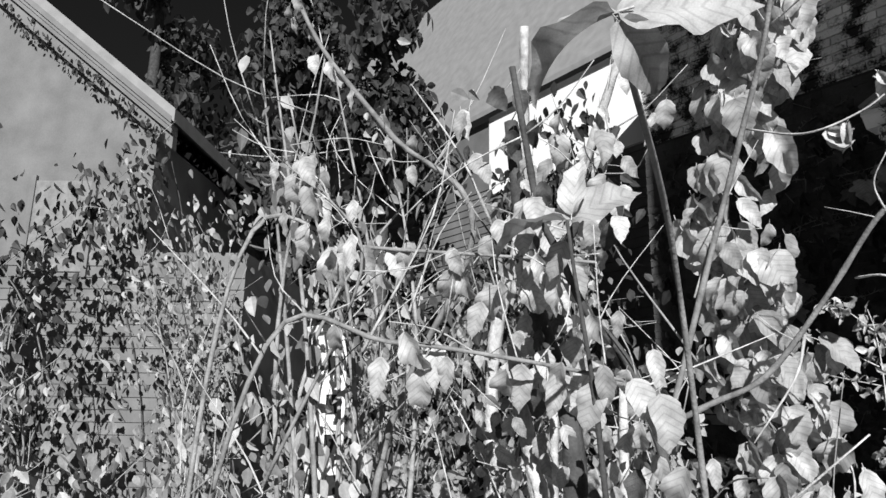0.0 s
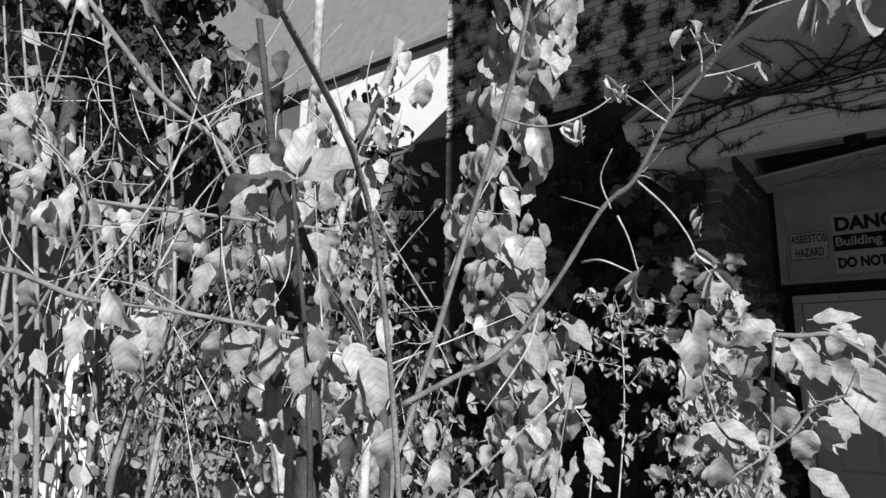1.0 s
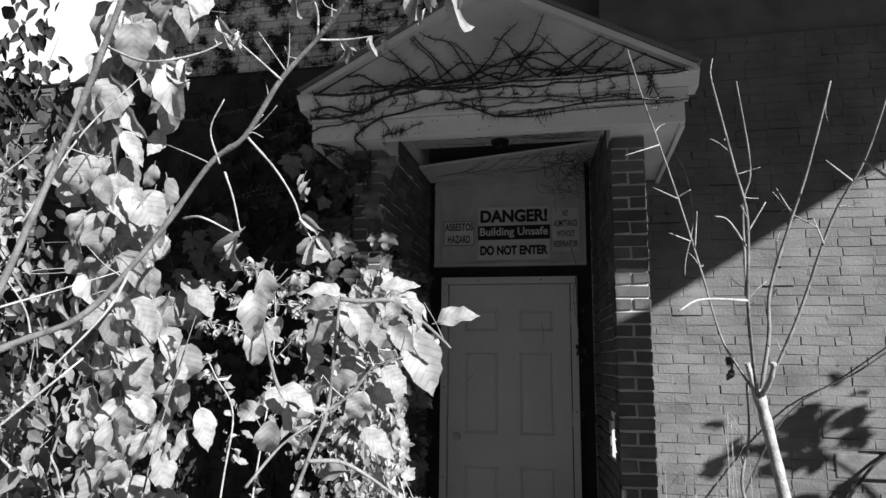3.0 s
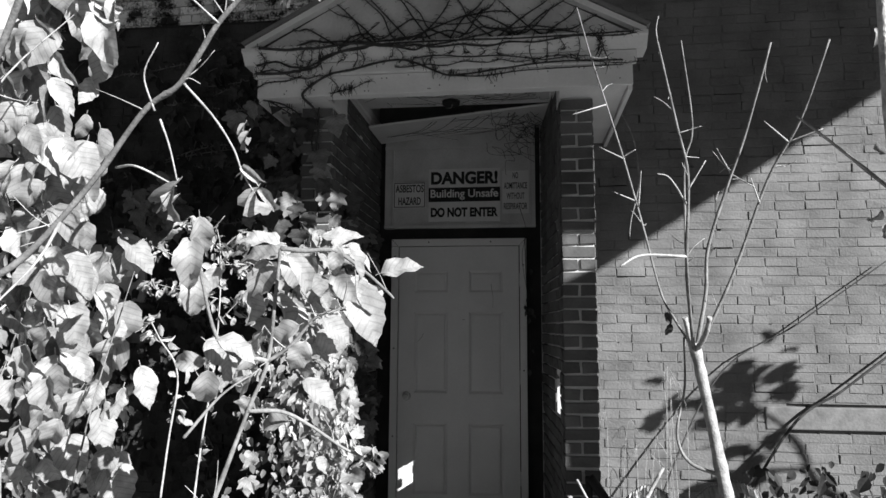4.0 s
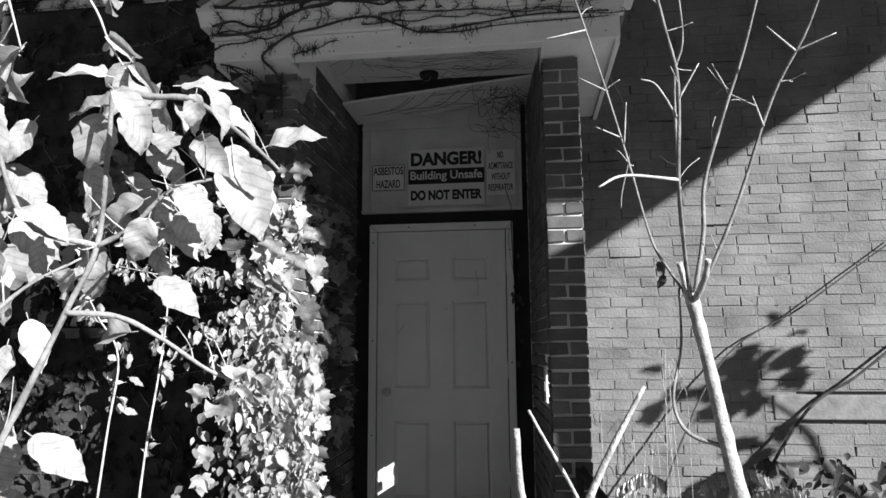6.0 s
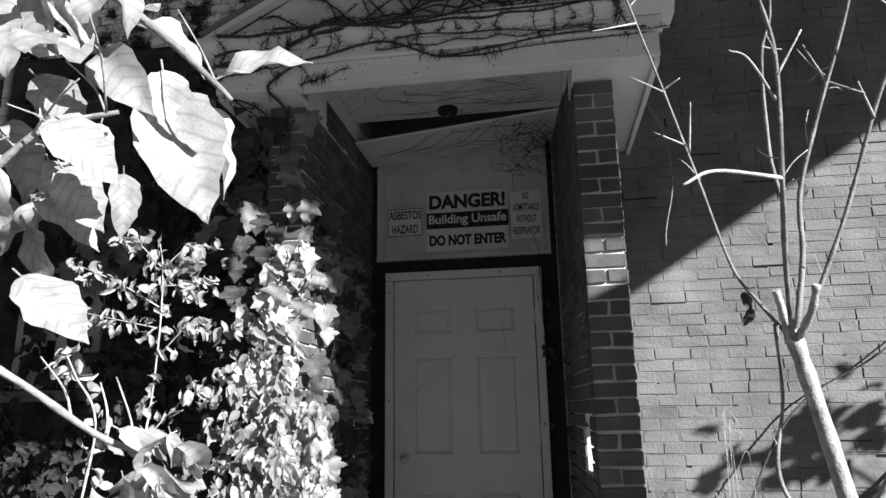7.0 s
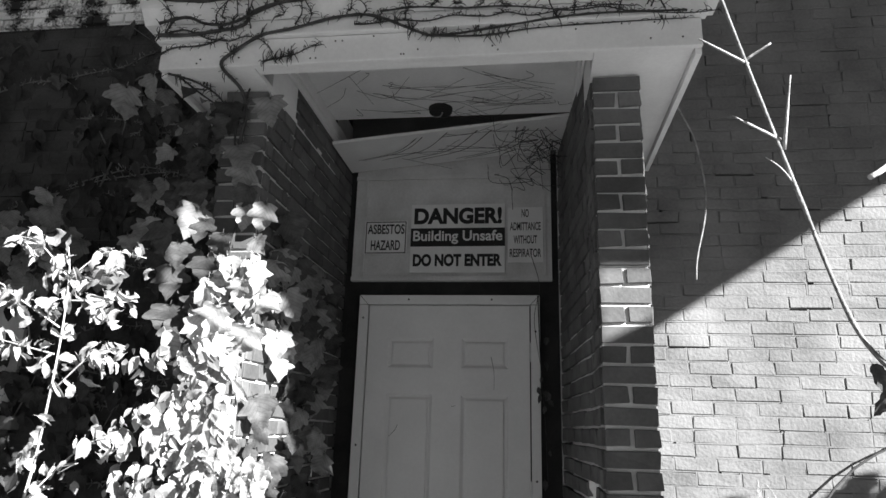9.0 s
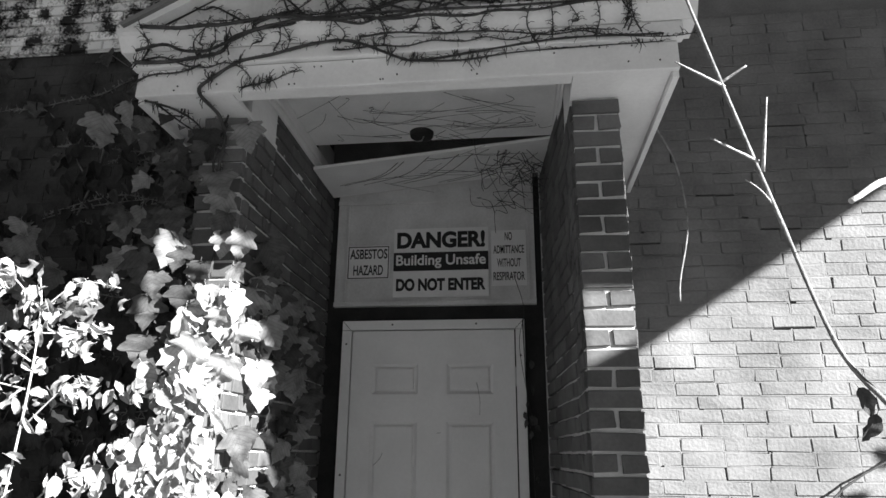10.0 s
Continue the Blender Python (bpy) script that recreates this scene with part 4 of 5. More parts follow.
# climbing spray west of the pier
rnd = random.Random(25)
spray = thing("climbing_vine", (-1.4, -1.25, -0.28), "slender vine with small bright leaves in the sun", "vine")
spray_lines = stems(spray, "stem", M_BARK_PALE, [
    ([(-1.2, -1.6, -0.3), (-1.15, -1.6, 0.6), (-1.107, -1.58, 1.073), (-1.086, -1.58, 1.266), (-1.076, -1.58, 1.57), (-1.086, -1.58, 1.797), (-1.108, -1.58, 1.906)], 0.006, 0.002),
    ([(-1.086, -1.58, 1.797), (-0.966, -1.58, 1.886), (-0.819, -1.58, 1.865)], 0.003, 0.0015), ([(-1.089, -1.58, 1.544), (-1.299, -1.58, 1.591), (-1.51, -1.58, 1.639)], 0.003, 0.0015),
    ([(-1.088, -1.58, 1.632), (-1.296, -1.58, 1.749), (-1.468, -1.58, 1.823)], 0.003, 0.0015), ([(-1.085, -1.58, 1.414), (-0.96, -1.58, 1.543), (-0.892, -1.58, 1.564)], 0.003, 0.0015),
    ([(-1.086, -1.58, 1.797), (-1.22, -1.58, 1.921), (-1.311, -1.58, 1.948)], 0.003, 0.0015), ([(-1.086, -1.58, 1.722), (-0.979, -1.58, 1.72), (-0.897, -1.58, 1.723)], 0.003, 0.0015),
    ([(-1.3, -1.8, -0.3), (-1.2, -1.8, 0.8), (-1.165, -1.8, 1.168), (-1.266, -1.8, 1.34), (-1.326, -1.8, 1.439)], 0.006, 0.003), ([(-1.1, -1.58, 1.1), (-0.95, -1.58, 1.25), (-0.85, -1.58, 1.3)], 0.003, 0.0015)])
for i in range(270):
    line = rnd.choice(spray_lines)
    at = jitter(rnd, rnd.choice(line[8:] if len(line) > 22 else line), 0.04)
    d, f = hang(rnd, 0.9, SUNWARD)
    leaf(spray, PALE[rnd.choice(("long", "ovate", "crisp"))], at, d, f, rnd.uniform(0.035, 0.08), rnd)

# creeper on the western wall and round the porch corner
rnd = random.Random(26)
creeper = thing("wall_creeper", (-1.6, -0.32, -0.28), "dark creeper with lobed leaves clinging to brick", "creeper")
c_lines = []
for i in range(16):
    x, z = rnd.uniform(-3.1, -1.0), rnd.uniform(-0.3, 2.6)
    pts = [Vector((x, -0.318, z))]
    for _ in range(4):
        x, z = min(-0.85, x + rnd.uniform(-0.35, 0.4)), z + rnd.uniform(0.1, 0.5)
        pts.append(Vector((x, -0.322, z)))
    c_lines.append((pts, 0.006, 0.003))
c_lines = stems(creeper, "stem", M_BARK, c_lines)
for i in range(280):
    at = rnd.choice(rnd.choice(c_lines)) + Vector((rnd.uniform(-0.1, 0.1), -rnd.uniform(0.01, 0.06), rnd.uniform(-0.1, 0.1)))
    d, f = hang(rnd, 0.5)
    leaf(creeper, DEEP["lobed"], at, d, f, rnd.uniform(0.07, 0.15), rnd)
runners = []
for i in range(15):
    x, z = rnd.uniform(-2.9, -1.7), rnd.uniform(0.9, 3.3)
    pts = []
    for _ in range(7):
        pts.append(Vector((x, -0.32, z)))
        x, z = min(-0.84, x + rnd.uniform(0.12, 0.26)), z + rnd.uniform(-0.05, 0.09)
    runners.append((pts, 0.005, 0.003))
runners = stems(creeper, "runner", M_BARK, runners)
bm = bmesh.new()
for line in runners:
    for q in line + line + line:
        e = q + Vector((rnd.uniform(-0.02, 0.02), -rnd.uniform(0.005, 0.02), rnd.uniform(-0.03, 0.03)))
        tube(bm, [q, (q + e) / 2, e], 0.004, 0.002, sides=4, n=1)
tagged(part("rootlet_fringe", bm, M_BARK, creeper), kind="stuff")
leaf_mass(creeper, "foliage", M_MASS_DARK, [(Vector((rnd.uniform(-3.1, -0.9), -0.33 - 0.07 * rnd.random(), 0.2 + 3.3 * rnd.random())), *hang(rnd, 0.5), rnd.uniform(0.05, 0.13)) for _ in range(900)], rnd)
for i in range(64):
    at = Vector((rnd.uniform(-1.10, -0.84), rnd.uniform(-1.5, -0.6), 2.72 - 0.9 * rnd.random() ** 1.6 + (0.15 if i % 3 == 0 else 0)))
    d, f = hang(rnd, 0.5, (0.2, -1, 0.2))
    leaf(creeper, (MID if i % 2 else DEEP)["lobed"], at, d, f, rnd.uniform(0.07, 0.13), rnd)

# the grey leaf colour carries this cluster's shade
for i in range(30):
    d, f = hang(rnd, 0.5, (0.2, -1, 0.3))
    leaf(creeper, MID["lobed"], (rnd.uniform(-2.15, -1.75), rnd.uniform(-0.9, -0.5), rnd.uniform(1.95, 2.4)), d, f, rnd.uniform(0.09, 0.15), rnd)
stems(creeper, "stem", M_BARK, [([(-2.2, -0.34, 1.7), (-2.1, -0.6, 2.1), (-1.95, -0.7, 2.4), (-1.8, -0.7, 2.2)], 0.005, 0.002)])

# bare creeper stems over the porch hood
rnd = random.Random(27)
hood_vine = thing("hood_creeper", (0.0, FY - 0.05, 2.75), "bare dark creeper stems strung over the white hood", "creeper")
def wander(x, z, y, n, dx, dz, tilt=0.0):
    pts = [Vector((x, y, z))]
    for _ in range(n):
        x, z = x + rnd.uniform(0.5, 1.2) * dx, z + rnd.uniform(-dz, dz) + tilt
        pts.append(Vector((x, y - rnd.uniform(0, 0.008), z)))
    return pts
runs = [(wander(-0.97, 2.83, FY - 0.06, 20, 0.12, 0.035), 0.006, 0.003), (wander(-0.95, 2.92, FY - 0.085, 20, 0.12, 0.018), 0.008, 0.004), (wander(-0.5, 2.90, FY - 0.085, 12, 0.11, 0.025), 0.006, 0.003),
        (wander(-1.0, 2.71, FY - 0.012, 9, 0.09, 0.05, 0.012), 0.004, 0.002), (wander(-0.2, 2.80, FY - 0.032, 12, 0.1, 0.02), 0.003, 0.002), (wander(-0.1, 2.84, FY - 0.045, 10, 0.13, 0.02), 0.004, 0.002),
        (wander(-0.97, 2.80, FY - 0.03, 8, 0.08, 0.06), 0.004, 0.002), (wander(-0.8, 2.95, FY + 0.01, 12, 0.12, 0.045, 0.01), 0.006, 0.003), (wander(-0.5, 2.97, FY + 0.01, 9, 0.1, 0.06, 0.02), 0.005, 0.002)]
for i in range(22):
    x = rnd.uniform(-0.75, 0.75)
    top = 2.95 + (0.45 - 0.48 * abs(x))
    runs.append((wander(x, 2.95, FY + 0.012, 4, rnd.choice((-0.09, 0.09)), 0.05, max(0.03, (top - 2.98) / 5)), 0.005, 0.002))
for i in range(26):
    x = rnd.uniform(-0.95, 0.95)
    runs.append(([Vector((x, FY - 0.045, rnd.uniform(2.78, 2.86))), Vector((x + rnd.uniform(-0.03, 0.03), FY - 0.05, 2.86)), Vector((x + rnd.uniform(-0.05, 0.05), FY - 0.09, rnd.uniform(2.88, 2.96)))], 0.003, 0.0015))
mains = [([Vector(p) for p in ((-0.69, -1.265, 2.33), (-0.693, -1.265, 2.45), (-0.681, -1.268, 2.55), (-0.70, -1.30, 2.64), (-0.72, FY - 0.012, 2.665), (-0.665, FY - 0.012, 2.727), (-0.56, FY - 0.03, 2.775), (-0.435, FY - 0.034, 2.795), (-0.27, FY - 0.034, 2.832), (-0.13, FY - 0.034, 2.832), (0.035, FY - 0.02, 2.765), (0.09, FY - 0.012, 2.750), (0.19, FY - 0.012, 2.752), (0.36, FY - 0.014, 2.772), (0.65, FY - 0.034, 2.79), (1.0, FY - 0.034, 2.785))], 0.008, 0.004),
         ([Vector(p) for p in ((0.09, FY - 0.012, 2.747), (0.28, FY - 0.012, 2.738), (0.48, FY - 0.012, 2.758), (0.76, FY - 0.012, 2.765), (1.0, FY - 0.012, 2.768))], 0.004, 0.002),
         ([Vector(p) for p in ((-0.98, FY - 0.034, 2.795), (-0.86, FY - 0.034, 2.79), (-0.75, FY - 0.034, 2.80), (-0.64, FY - 0.034, 2.82), (-0.57, FY - 0.06, 2.87), (-0.3, FY - 0.085, 2.905), (0.1, FY - 0.085, 2.912), (0.5, FY - 0.085, 2.905), (1.05, FY - 0.085, 2.915))], 0.008, 0.004),
         ([Vector(p) for p in ((-0.56, FY - 0.008, 2.675), (-0.48, FY - 0.008, 2.69), (-0.43, FY - 0.008, 2.70), (-0.38, FY - 0.008, 2.725), (-0.33, FY - 0.008, 2.735))], 0.003, 0.0015),
         ([Vector(p) for p in ((-0.96, -1.40, 2.664), (-0.88, -1.33, 2.663), (-0.80, -1.28, 2.62), (-0.76, -1.262, 2.55))], 0.005, 0.003),
         ([Vector(p) for p in ((-0.93, -1.38, 2.664), (-0.90, -1.2, 2.663), (-0.82, -1.1, 2.63))], 0.004, 0.002)]
run_lines = stems(hood_vine, "stem", M_BARK_DARK, runs + mains)
# clumps of short rootlets that grip the boards
bm = bmesh.new()
for line in run_lines[-len(mains):]:
    for _ in range(max(3, len(line) // 5)):
        q = rnd.choice(line)
        for k in range(rnd.randrange(4, 10)):
            b = q + Vector((rnd.uniform(-0.012, 0.012), 0, 0))
            e = b + Vector((rnd.uniform(-0.02, 0.02), -rnd.uniform(0, 0.01), rnd.choice((1, 1, -1)) * rnd.uniform(0.015, 0.05)))
            tube(bm, [b, (b + e) / 2 + Vector((rnd.uniform(-0.008, 0.008), -0.004, 0)), e], 0.0026, 0.001, sides=4, n=2)
tagged(part("rootlet_clumps", bm, M_BARK_DARK, hood_vine), kind="stuff")
for i in range(26):
    x, z = rnd.uniform(-0.93, 1.0), rnd.choice((2.683, 2.70, 2.752, 2.765))
    bm = bmesh.new()
    bmesh.ops.create_cone(bm, cap_ends=True, segments=8, radius1=0.0035, radius2=0.003, depth=0.004, matrix=Matrix.Translation((x, FY - 0.001, z)) @ Matrix.Rotation(radians(90), 4, "X"))
    part("nail", bm, M_DARK, porch)
bm = bmesh.new()
for line in run_lines:
    for q in line + line:
        if rnd.random() < 0.8:
            e = q + Vector((rnd.uniform(-0.035, 0.035), rnd.uniform(-0.012, 0.004), rnd.uniform(-0.04, 0.04) * rnd.random()))
            tube(bm, [q, (q + e) / 2 + Vector((0, -0.004, 0.004)), e], 0.0016, 0.0008, sides=4, n=2)
tagged(part("rootlet_tangle", bm, M_BARK_DARK, hood_vine), kind="stuff")
under = []
for i in range(20):
    x, y = rnd.uniform(-0.5, 0.6), rnd.uniform(-1.0, -0.5)
    under.append(([Vector((x, y, 2.922)), Vector((x + rnd.uniform(-0.05, 0.05), y + rnd.uniform(0, 0.1), 2.915)), Vector((x + rnd.uniform(-0.5, 0.5), y + rnd.uniform(-0.1, 0.3), 2.91))], 0.0013, 0.0008))
for i in range(26):
    x, y, w = rnd.uniform(-0.5, 0.3), rnd.uniform(-0.9, -0.12), rnd.uniform(0.25, 0.6)
    z = 2.915 - (0.0 if y < -0.5 else 0.13 * rnd.random())
    under.append(([Vector((x, y, z)), Vector((x + w * 0.5, y + rnd.uniform(-0.08, 0.08), z - rnd.uniform(0.0, 0.03))), Vector((min(0.57, x + w), y + rnd.uniform(-0.2, 0.2), z - rnd.uniform(0, 0.05)))], 0.0013, 0.0008))
for i in range(34):
    a = Vector((rnd.uniform(0.35, 0.6), rnd.uniform(-0.4, -0.06), rnd.uniform(2.6, 2.9)))
    under.append(([a, jitter(rnd, a, 0.1), jitter(rnd, a, 0.14), jitter(rnd, a, 0.18)], 0.002, 0.0012))
for i in range(7):
    x = rnd.uniform(-0.3, 0.5)
    under.append(([Vector((x, -0.4, 2.86)), Vector((x - 0.15, -0.3, 2.80)), Vector((x - 0.4, -0.2, 2.79))], 0.002, 0.001))
under.append(([Vector((0.49, -0.03, 2.05)), Vector((0.5, -0.035, 1.7)), Vector((0.52, -0.04, 1.4)), Vector((0.53, -0.04, 1.1))], 0.003, 0.0015))
under.append(([Vector((0.45, -0.03, 2.3)), Vector((0.5, -0.035, 2.1)), Vector((0.47, -0.03, 1.9)), Vector((0.53, -0.04, 1.5))], 0.002, 0.0012))
stems(hood_vine, "tendril", M_BARK_DARK, under)
for i in range(12):
    d, f = hang(rnd, 0.5)
    leaf(hood_vine, DEEP["ovate"], (rnd.uniform(0.48, 0.56), -0.05, rnd.uniform(1.0, 1.9)), d, f, rnd.uniform(0.03, 0.06), rnd)
hanger = thing("hanging_tendril", (1.16, -0.9, 2.1), "dry brown tendril hanging from the eave", "vine")
stems(hanger, "stem", M_BARK, [([(1.05, -1.0, 2.66), (1.13, -0.95, 2.5), (1.15, -0.95, 2.25), (1.10, -0.95, 2.02), (1.09, -0.95, 1.93)], 0.004, 0.003)])

# sapling before the wall
rnd = random.Random(28)
sapling = thing("sapling", (1.25, -2.5, -0.28), "bare pale-barked sapling forking into thin upright shoots", "tree")
stems(sapling, "trunk", M_BARK_PALE, [([(1.22, -2.66, -0.3), (1.18, -2.63, 0.3), (1.139, -2.598, 0.682), (1.104, -2.56, 0.929), (1.071, -2.542, 1.157), (1.039, -2.528, 1.356)], 0.025, 0.018)])
shoots = stems(sapling, "shoot", M_BARK, [
    ([(1.04, -2.53, 1.33), (0.994, -2.469, 1.433), (0.959, -2.418, 1.533), (0.909, -2.392, 1.776), (0.848, -2.392, 2.025), (0.783, -2.425, 2.236), (0.732, -2.463, 2.386), (0.68, -2.52, 2.55)], 0.0046, 0.0026),
    ([(1.035, -2.54, 1.33), (0.993, -2.677, 1.475), (0.952, -2.837, 1.612), (0.953, -2.886, 1.838), (0.917, -2.925, 1.985), (0.86, -2.99, 2.2)], 0.0064, 0.0030),
    ([(1.043, -2.53, 1.33), (1.078, -2.546, 1.521), (1.085, -2.566, 1.665), (1.137, -2.618, 1.855), (1.183, -2.68, 2.015), (1.235, -2.79, 2.27)], 0.0072, 0.0030),
    ([(1.045, -2.53, 1.33), (1.103, -2.547, 1.447), (1.168, -2.581, 1.608), (1.252, -2.661, 1.877), (1.327, -2.741, 2.041), (1.38, -2.84, 2.25)], 0.0064, 0.0030),
    ([(0.96, -2.8, 1.58), (0.983, -2.706, 1.713), (0.977, -2.752, 1.909), (0.995, -2.791, 2.015), (0.95, -2.88, 2.25)], 0.0048, 0.0023),
    ([(1.10, -2.56, 0.94), (1.008, -2.529, 0.975), (0.978, -2.51, 1.063), (1.009, -2.504, 1.209), (1.013, -2.502, 1.375)], 0.0064, 0.0030)])
stems(sapling, "stub", M_BARK_PALE, [([(1.03, -2.54, 1.33), (1.015, -2.56, 1.39), (1.0, -2.58, 1.44)], 0.010, 0.008), ([(1.045, -2.55, 1.34), (1.06, -2.6, 1.39), (1.065, -2.63, 1.44)], 0.009, 0.008)])
stems(sapling, "twig", M_BARK_PALE, [
    ([(0.952, -2.837, 1.612), (0.814, -2.913, 1.608), (0.748, -2.949, 1.574)], 0.004, 0.0025), ([(0.853, -2.39, 2.02), (0.76, -2.42, 2.06)], 0.003, 0.0015), ([(0.85, -2.39, 2.03), (0.89, -2.41, 2.05)], 0.003, 0.0015),
    ([(0.89, -2.40, 1.86), (0.80, -2.44, 1.89)], 0.003, 0.0015), ([(0.895, -2.40, 1.84), (0.90, -2.45, 1.96)], 0.003, 0.0015), ([(0.79, -2.42, 2.22), (0.66, -2.5, 2.16)], 0.003, 0.0015),
    ([(1.15, -2.63, 1.90), (1.10, -2.66, 1.98)], 0.003, 0.0015), ([(1.15, -2.63, 1.9), (1.21, -2.66, 1.85)], 0.003, 0.0015), ([(1.30, -2.71, 1.98), (1.22, -2.74, 2.04)], 0.003, 0.0015), ([(1.30, -2.71, 1.98), (1.39, -2.74, 2.01)], 0.003, 0.0015),
    ([(0.953, -2.86, 1.76), (0.90, -2.9, 1.83), (0.86, -2.92, 1.84)], 0.003, 0.0015), ([(0.953, -2.88, 1.8), (1.0, -2.9, 1.88)], 0.003, 0.0015), ([(1.23, -2.64, 1.8), (1.2, -2.66, 1.88)], 0.003, 0.0015)])
dead_twigs(sapling, shoots, 26, 0.08, rnd, M_BARK_PALE, r=0.0018)
for at in ((0.97, -2.44, 1.46), (0.985, -2.45, 1.42), (1.09, -2.56, 1.69)):
    d, f = hang(rnd, 0.4)
    leaf(sapling, DEEP["ovate"], at, d, f, 0.05, rnd)
pole = thing("young_tree", (1.06, -3.56, -0.28), "slim straight young tree with pale bark", "tree")
p_line = stems(pole, "trunk", M_BARK_PALE, [([(1.03, -3.56, -0.3), (1.07, -3.56, 0.5), (1.115, -3.555, 0.964), (1.16, -3.531, 1.238), (1.15, -3.553, 1.595), (1.114, -3.616, 1.836), (1.1, -3.66, 2.3)], 0.010, 0.008)])
stems(pole, "branch", M_BARK_PALE, [([(1.147, -3.563, 1.641), (1.056, -3.548, 1.738), (0.993, -3.541, 1.80)], 0.004, 0.002), ([(1.155, -3.54, 1.5), (1.22, -3.53, 1.56), (1.28, -3.53, 1.6)], 0.003, 0.002)])
for i in range(16):
    d, f = hang(rnd, 0.8)
    leaf(pole, PALE["crisp"], jitter(rnd, rnd.choice(p_line[0][12:34]), 0.04), d, f, rnd.uniform(0.03, 0.05), rnd)

# low stick in the near foreground
stick = thing("cut_shrub", (0.62, -3.55, -0.28), "short cut-back shrub with forked pale sticks", "shrub")
stems(stick, "stem", M_BARK_PALE, [([(0.62, -3.55, -0.3), (0.62, -3.58, 0.5), (0.612, -3.6, 0.955)], 0.012, 0.009), ([(0.612, -3.6, 0.95), (0.567, -3.6, 1.02), (0.559, -3.6, 1.112)], 0.007, 0.004),
                                   ([(0.612, -3.6, 0.95), (0.66, -3.6, 1.06), (0.718, -3.6, 1.165)], 0.007, 0.003), ([(0.62, -3.55, 0.9), (0.65, -3.55, 0.98), (0.575, -3.55, 1.13)], 0.003, 0.002)])

rail = thing("handrail", (0.9, -1.0, -0.28), "dark sloping iron handrail beside the pier", "rail")
stems(rail, "bar", M_DARK, [([(0.80, -1.32, 0.66), (0.95, -1.34, 0.46), (1.12, -1.36, 0.24)], 0.024, 0.024), ([(1.12, -1.36, 0.25), (1.13, -1.36, 0.0), (1.13, -1.36, -0.3)], 0.02, 0.02), ([(0.80, -1.32, 0.66), (0.79, -1.31, 0.2), (0.79, -1.31, -0.3)], 0.02, 0.02)])
planks = thing("stacked_planks", (-0.6, -3.25, 0.1), "sunlit weathered planks on a low stack", "planks")
for k in range(4):
    bm = boxed(-0.75, 0.75, -0.065, 0.065, -0.016, 0.016, bevel=0.004)
    bm.transform(Matrix.Translation((-0.78 + 0.09 * k, -3.2 - 0.115 * k, 0.52 - 0.004 * (k % 2))) @ Matrix.Rotation(radians(-38 + k), 4, "Z"))
    part("plank", bm, M_PLANK, planks)
for dx, dy in ((-0.25, 0.0), (0.35, -0.45)):
    part("block", boxed(-0.72 + dx, -0.5 + dx, -3.5 + dy * 0.5, -3.25 + dy * 0.5, -0.32, 0.498), M_PLANK, planks)

# sumac fronds
rnd = random.Random(29)
sumac = thing("sumac", (1.2, -1.7, -0.28), "low sumac with arching feathery leaves", "shrub")
stems(sumac, "stem", M_BARK, [([(1.2, -1.7, -0.3), (1.15, -1.7, 0.2), (1.05, -1.68, 0.55)], 0.01, 0.006), ([(1.2, -1.7, 0.0), (1.35, -1.68, 0.4), (1.4, -1.66, 0.55)], 0.009, 0.005)])
for i in range(15):
    a = Vector((rnd.uniform(0.95, 1.45), rnd.uniform(-1.75, -1.6), rnd.uniform(0.4, 0.72)))
    reach = Vector((rnd.choice((-1, 1)) * rnd.uniform(0.15, 0.32), rnd.uniform(-0.12, 0.05), rnd.uniform(-0.06, 0.08)))
    line = smooth_points([a, a + reach * 0.5 + Vector((0, 0, 0.05)), a + reach], 8)
    bm = bmesh.new()
    tube(bm, [a, a + reach * 0.5 + Vector((0, 0, 0.05)), a + reach], 0.0025, 0.001, sides=5)
    frond = part("frond_stalk", bm, M_BARK, sumac)
    for k, q in enumerate(line[1::2] + line[2::2]):
        for sgn in (-1, 1):
            leaf(frond, PALE["long"], q, Vector((reach.x * 0.6, sgn * 0.6, -0.9)), Vector((sgn * 0.3, -1, 0.8)), rnd.uniform(0.05, 0.075), rnd, "leaflet")

# canes drawn for branch shadows on the wall, weeds and low bush at its foot
rnd = random.Random(30)
# dark canes close to the brick take the place of cast shadow lines
canes = thing("leaning_canes", (2.0, -0.42, -0.28), "dark canes set along the brick wall as slanting branch shadows", "branch")
stems(canes, "cane", M_BARK_DARK, [([(1.3, -0.75, -0.3), (2.083, -0.38, 0.743), (2.45, -0.37, 1.03), (2.822, -0.36, 1.314), (3.3, -0.36, 1.68)], 0.010, 0.006),
                                   ([(0.95, -0.8, -0.3), (1.636, -0.40, 1.023), (2.2, -0.38, 1.44), (2.776, -0.37, 1.852)], 0.006, 0.004)])
bush = thing("low_bush", (2.5, -0.8, -0.28), "low dark-leaved bush at the foot of the wall", "bush")
b_lines = stems(bush, "stem", M_BARK_DARK, [([(2.4 + dx * 0.3, -0.8, -0.3), (2.4 + dx * 0.7, -0.78, 0.1), (2.4 + dx, -0.75, 0.5)], 0.006, 0.003) for dx in (-0.5, -0.2, 0.1, 0.4, 0.7)])
leaf_mass(bush, "foliage", M_MASS_DARK, [(Vector((rnd.uniform(1.75, 3.3), rnd.uniform(-1.0, -0.45), rnd.uniform(-0.2, 0.62) )), *hang(rnd, 0.8), rnd.uniform(0.05, 0.1)) for _ in range(520)], rnd)
weeds = thing("dry_weeds", (1.1, -0.6, -0.28), "thin dry weed stalks before the wall", "grass", kind="stuff")
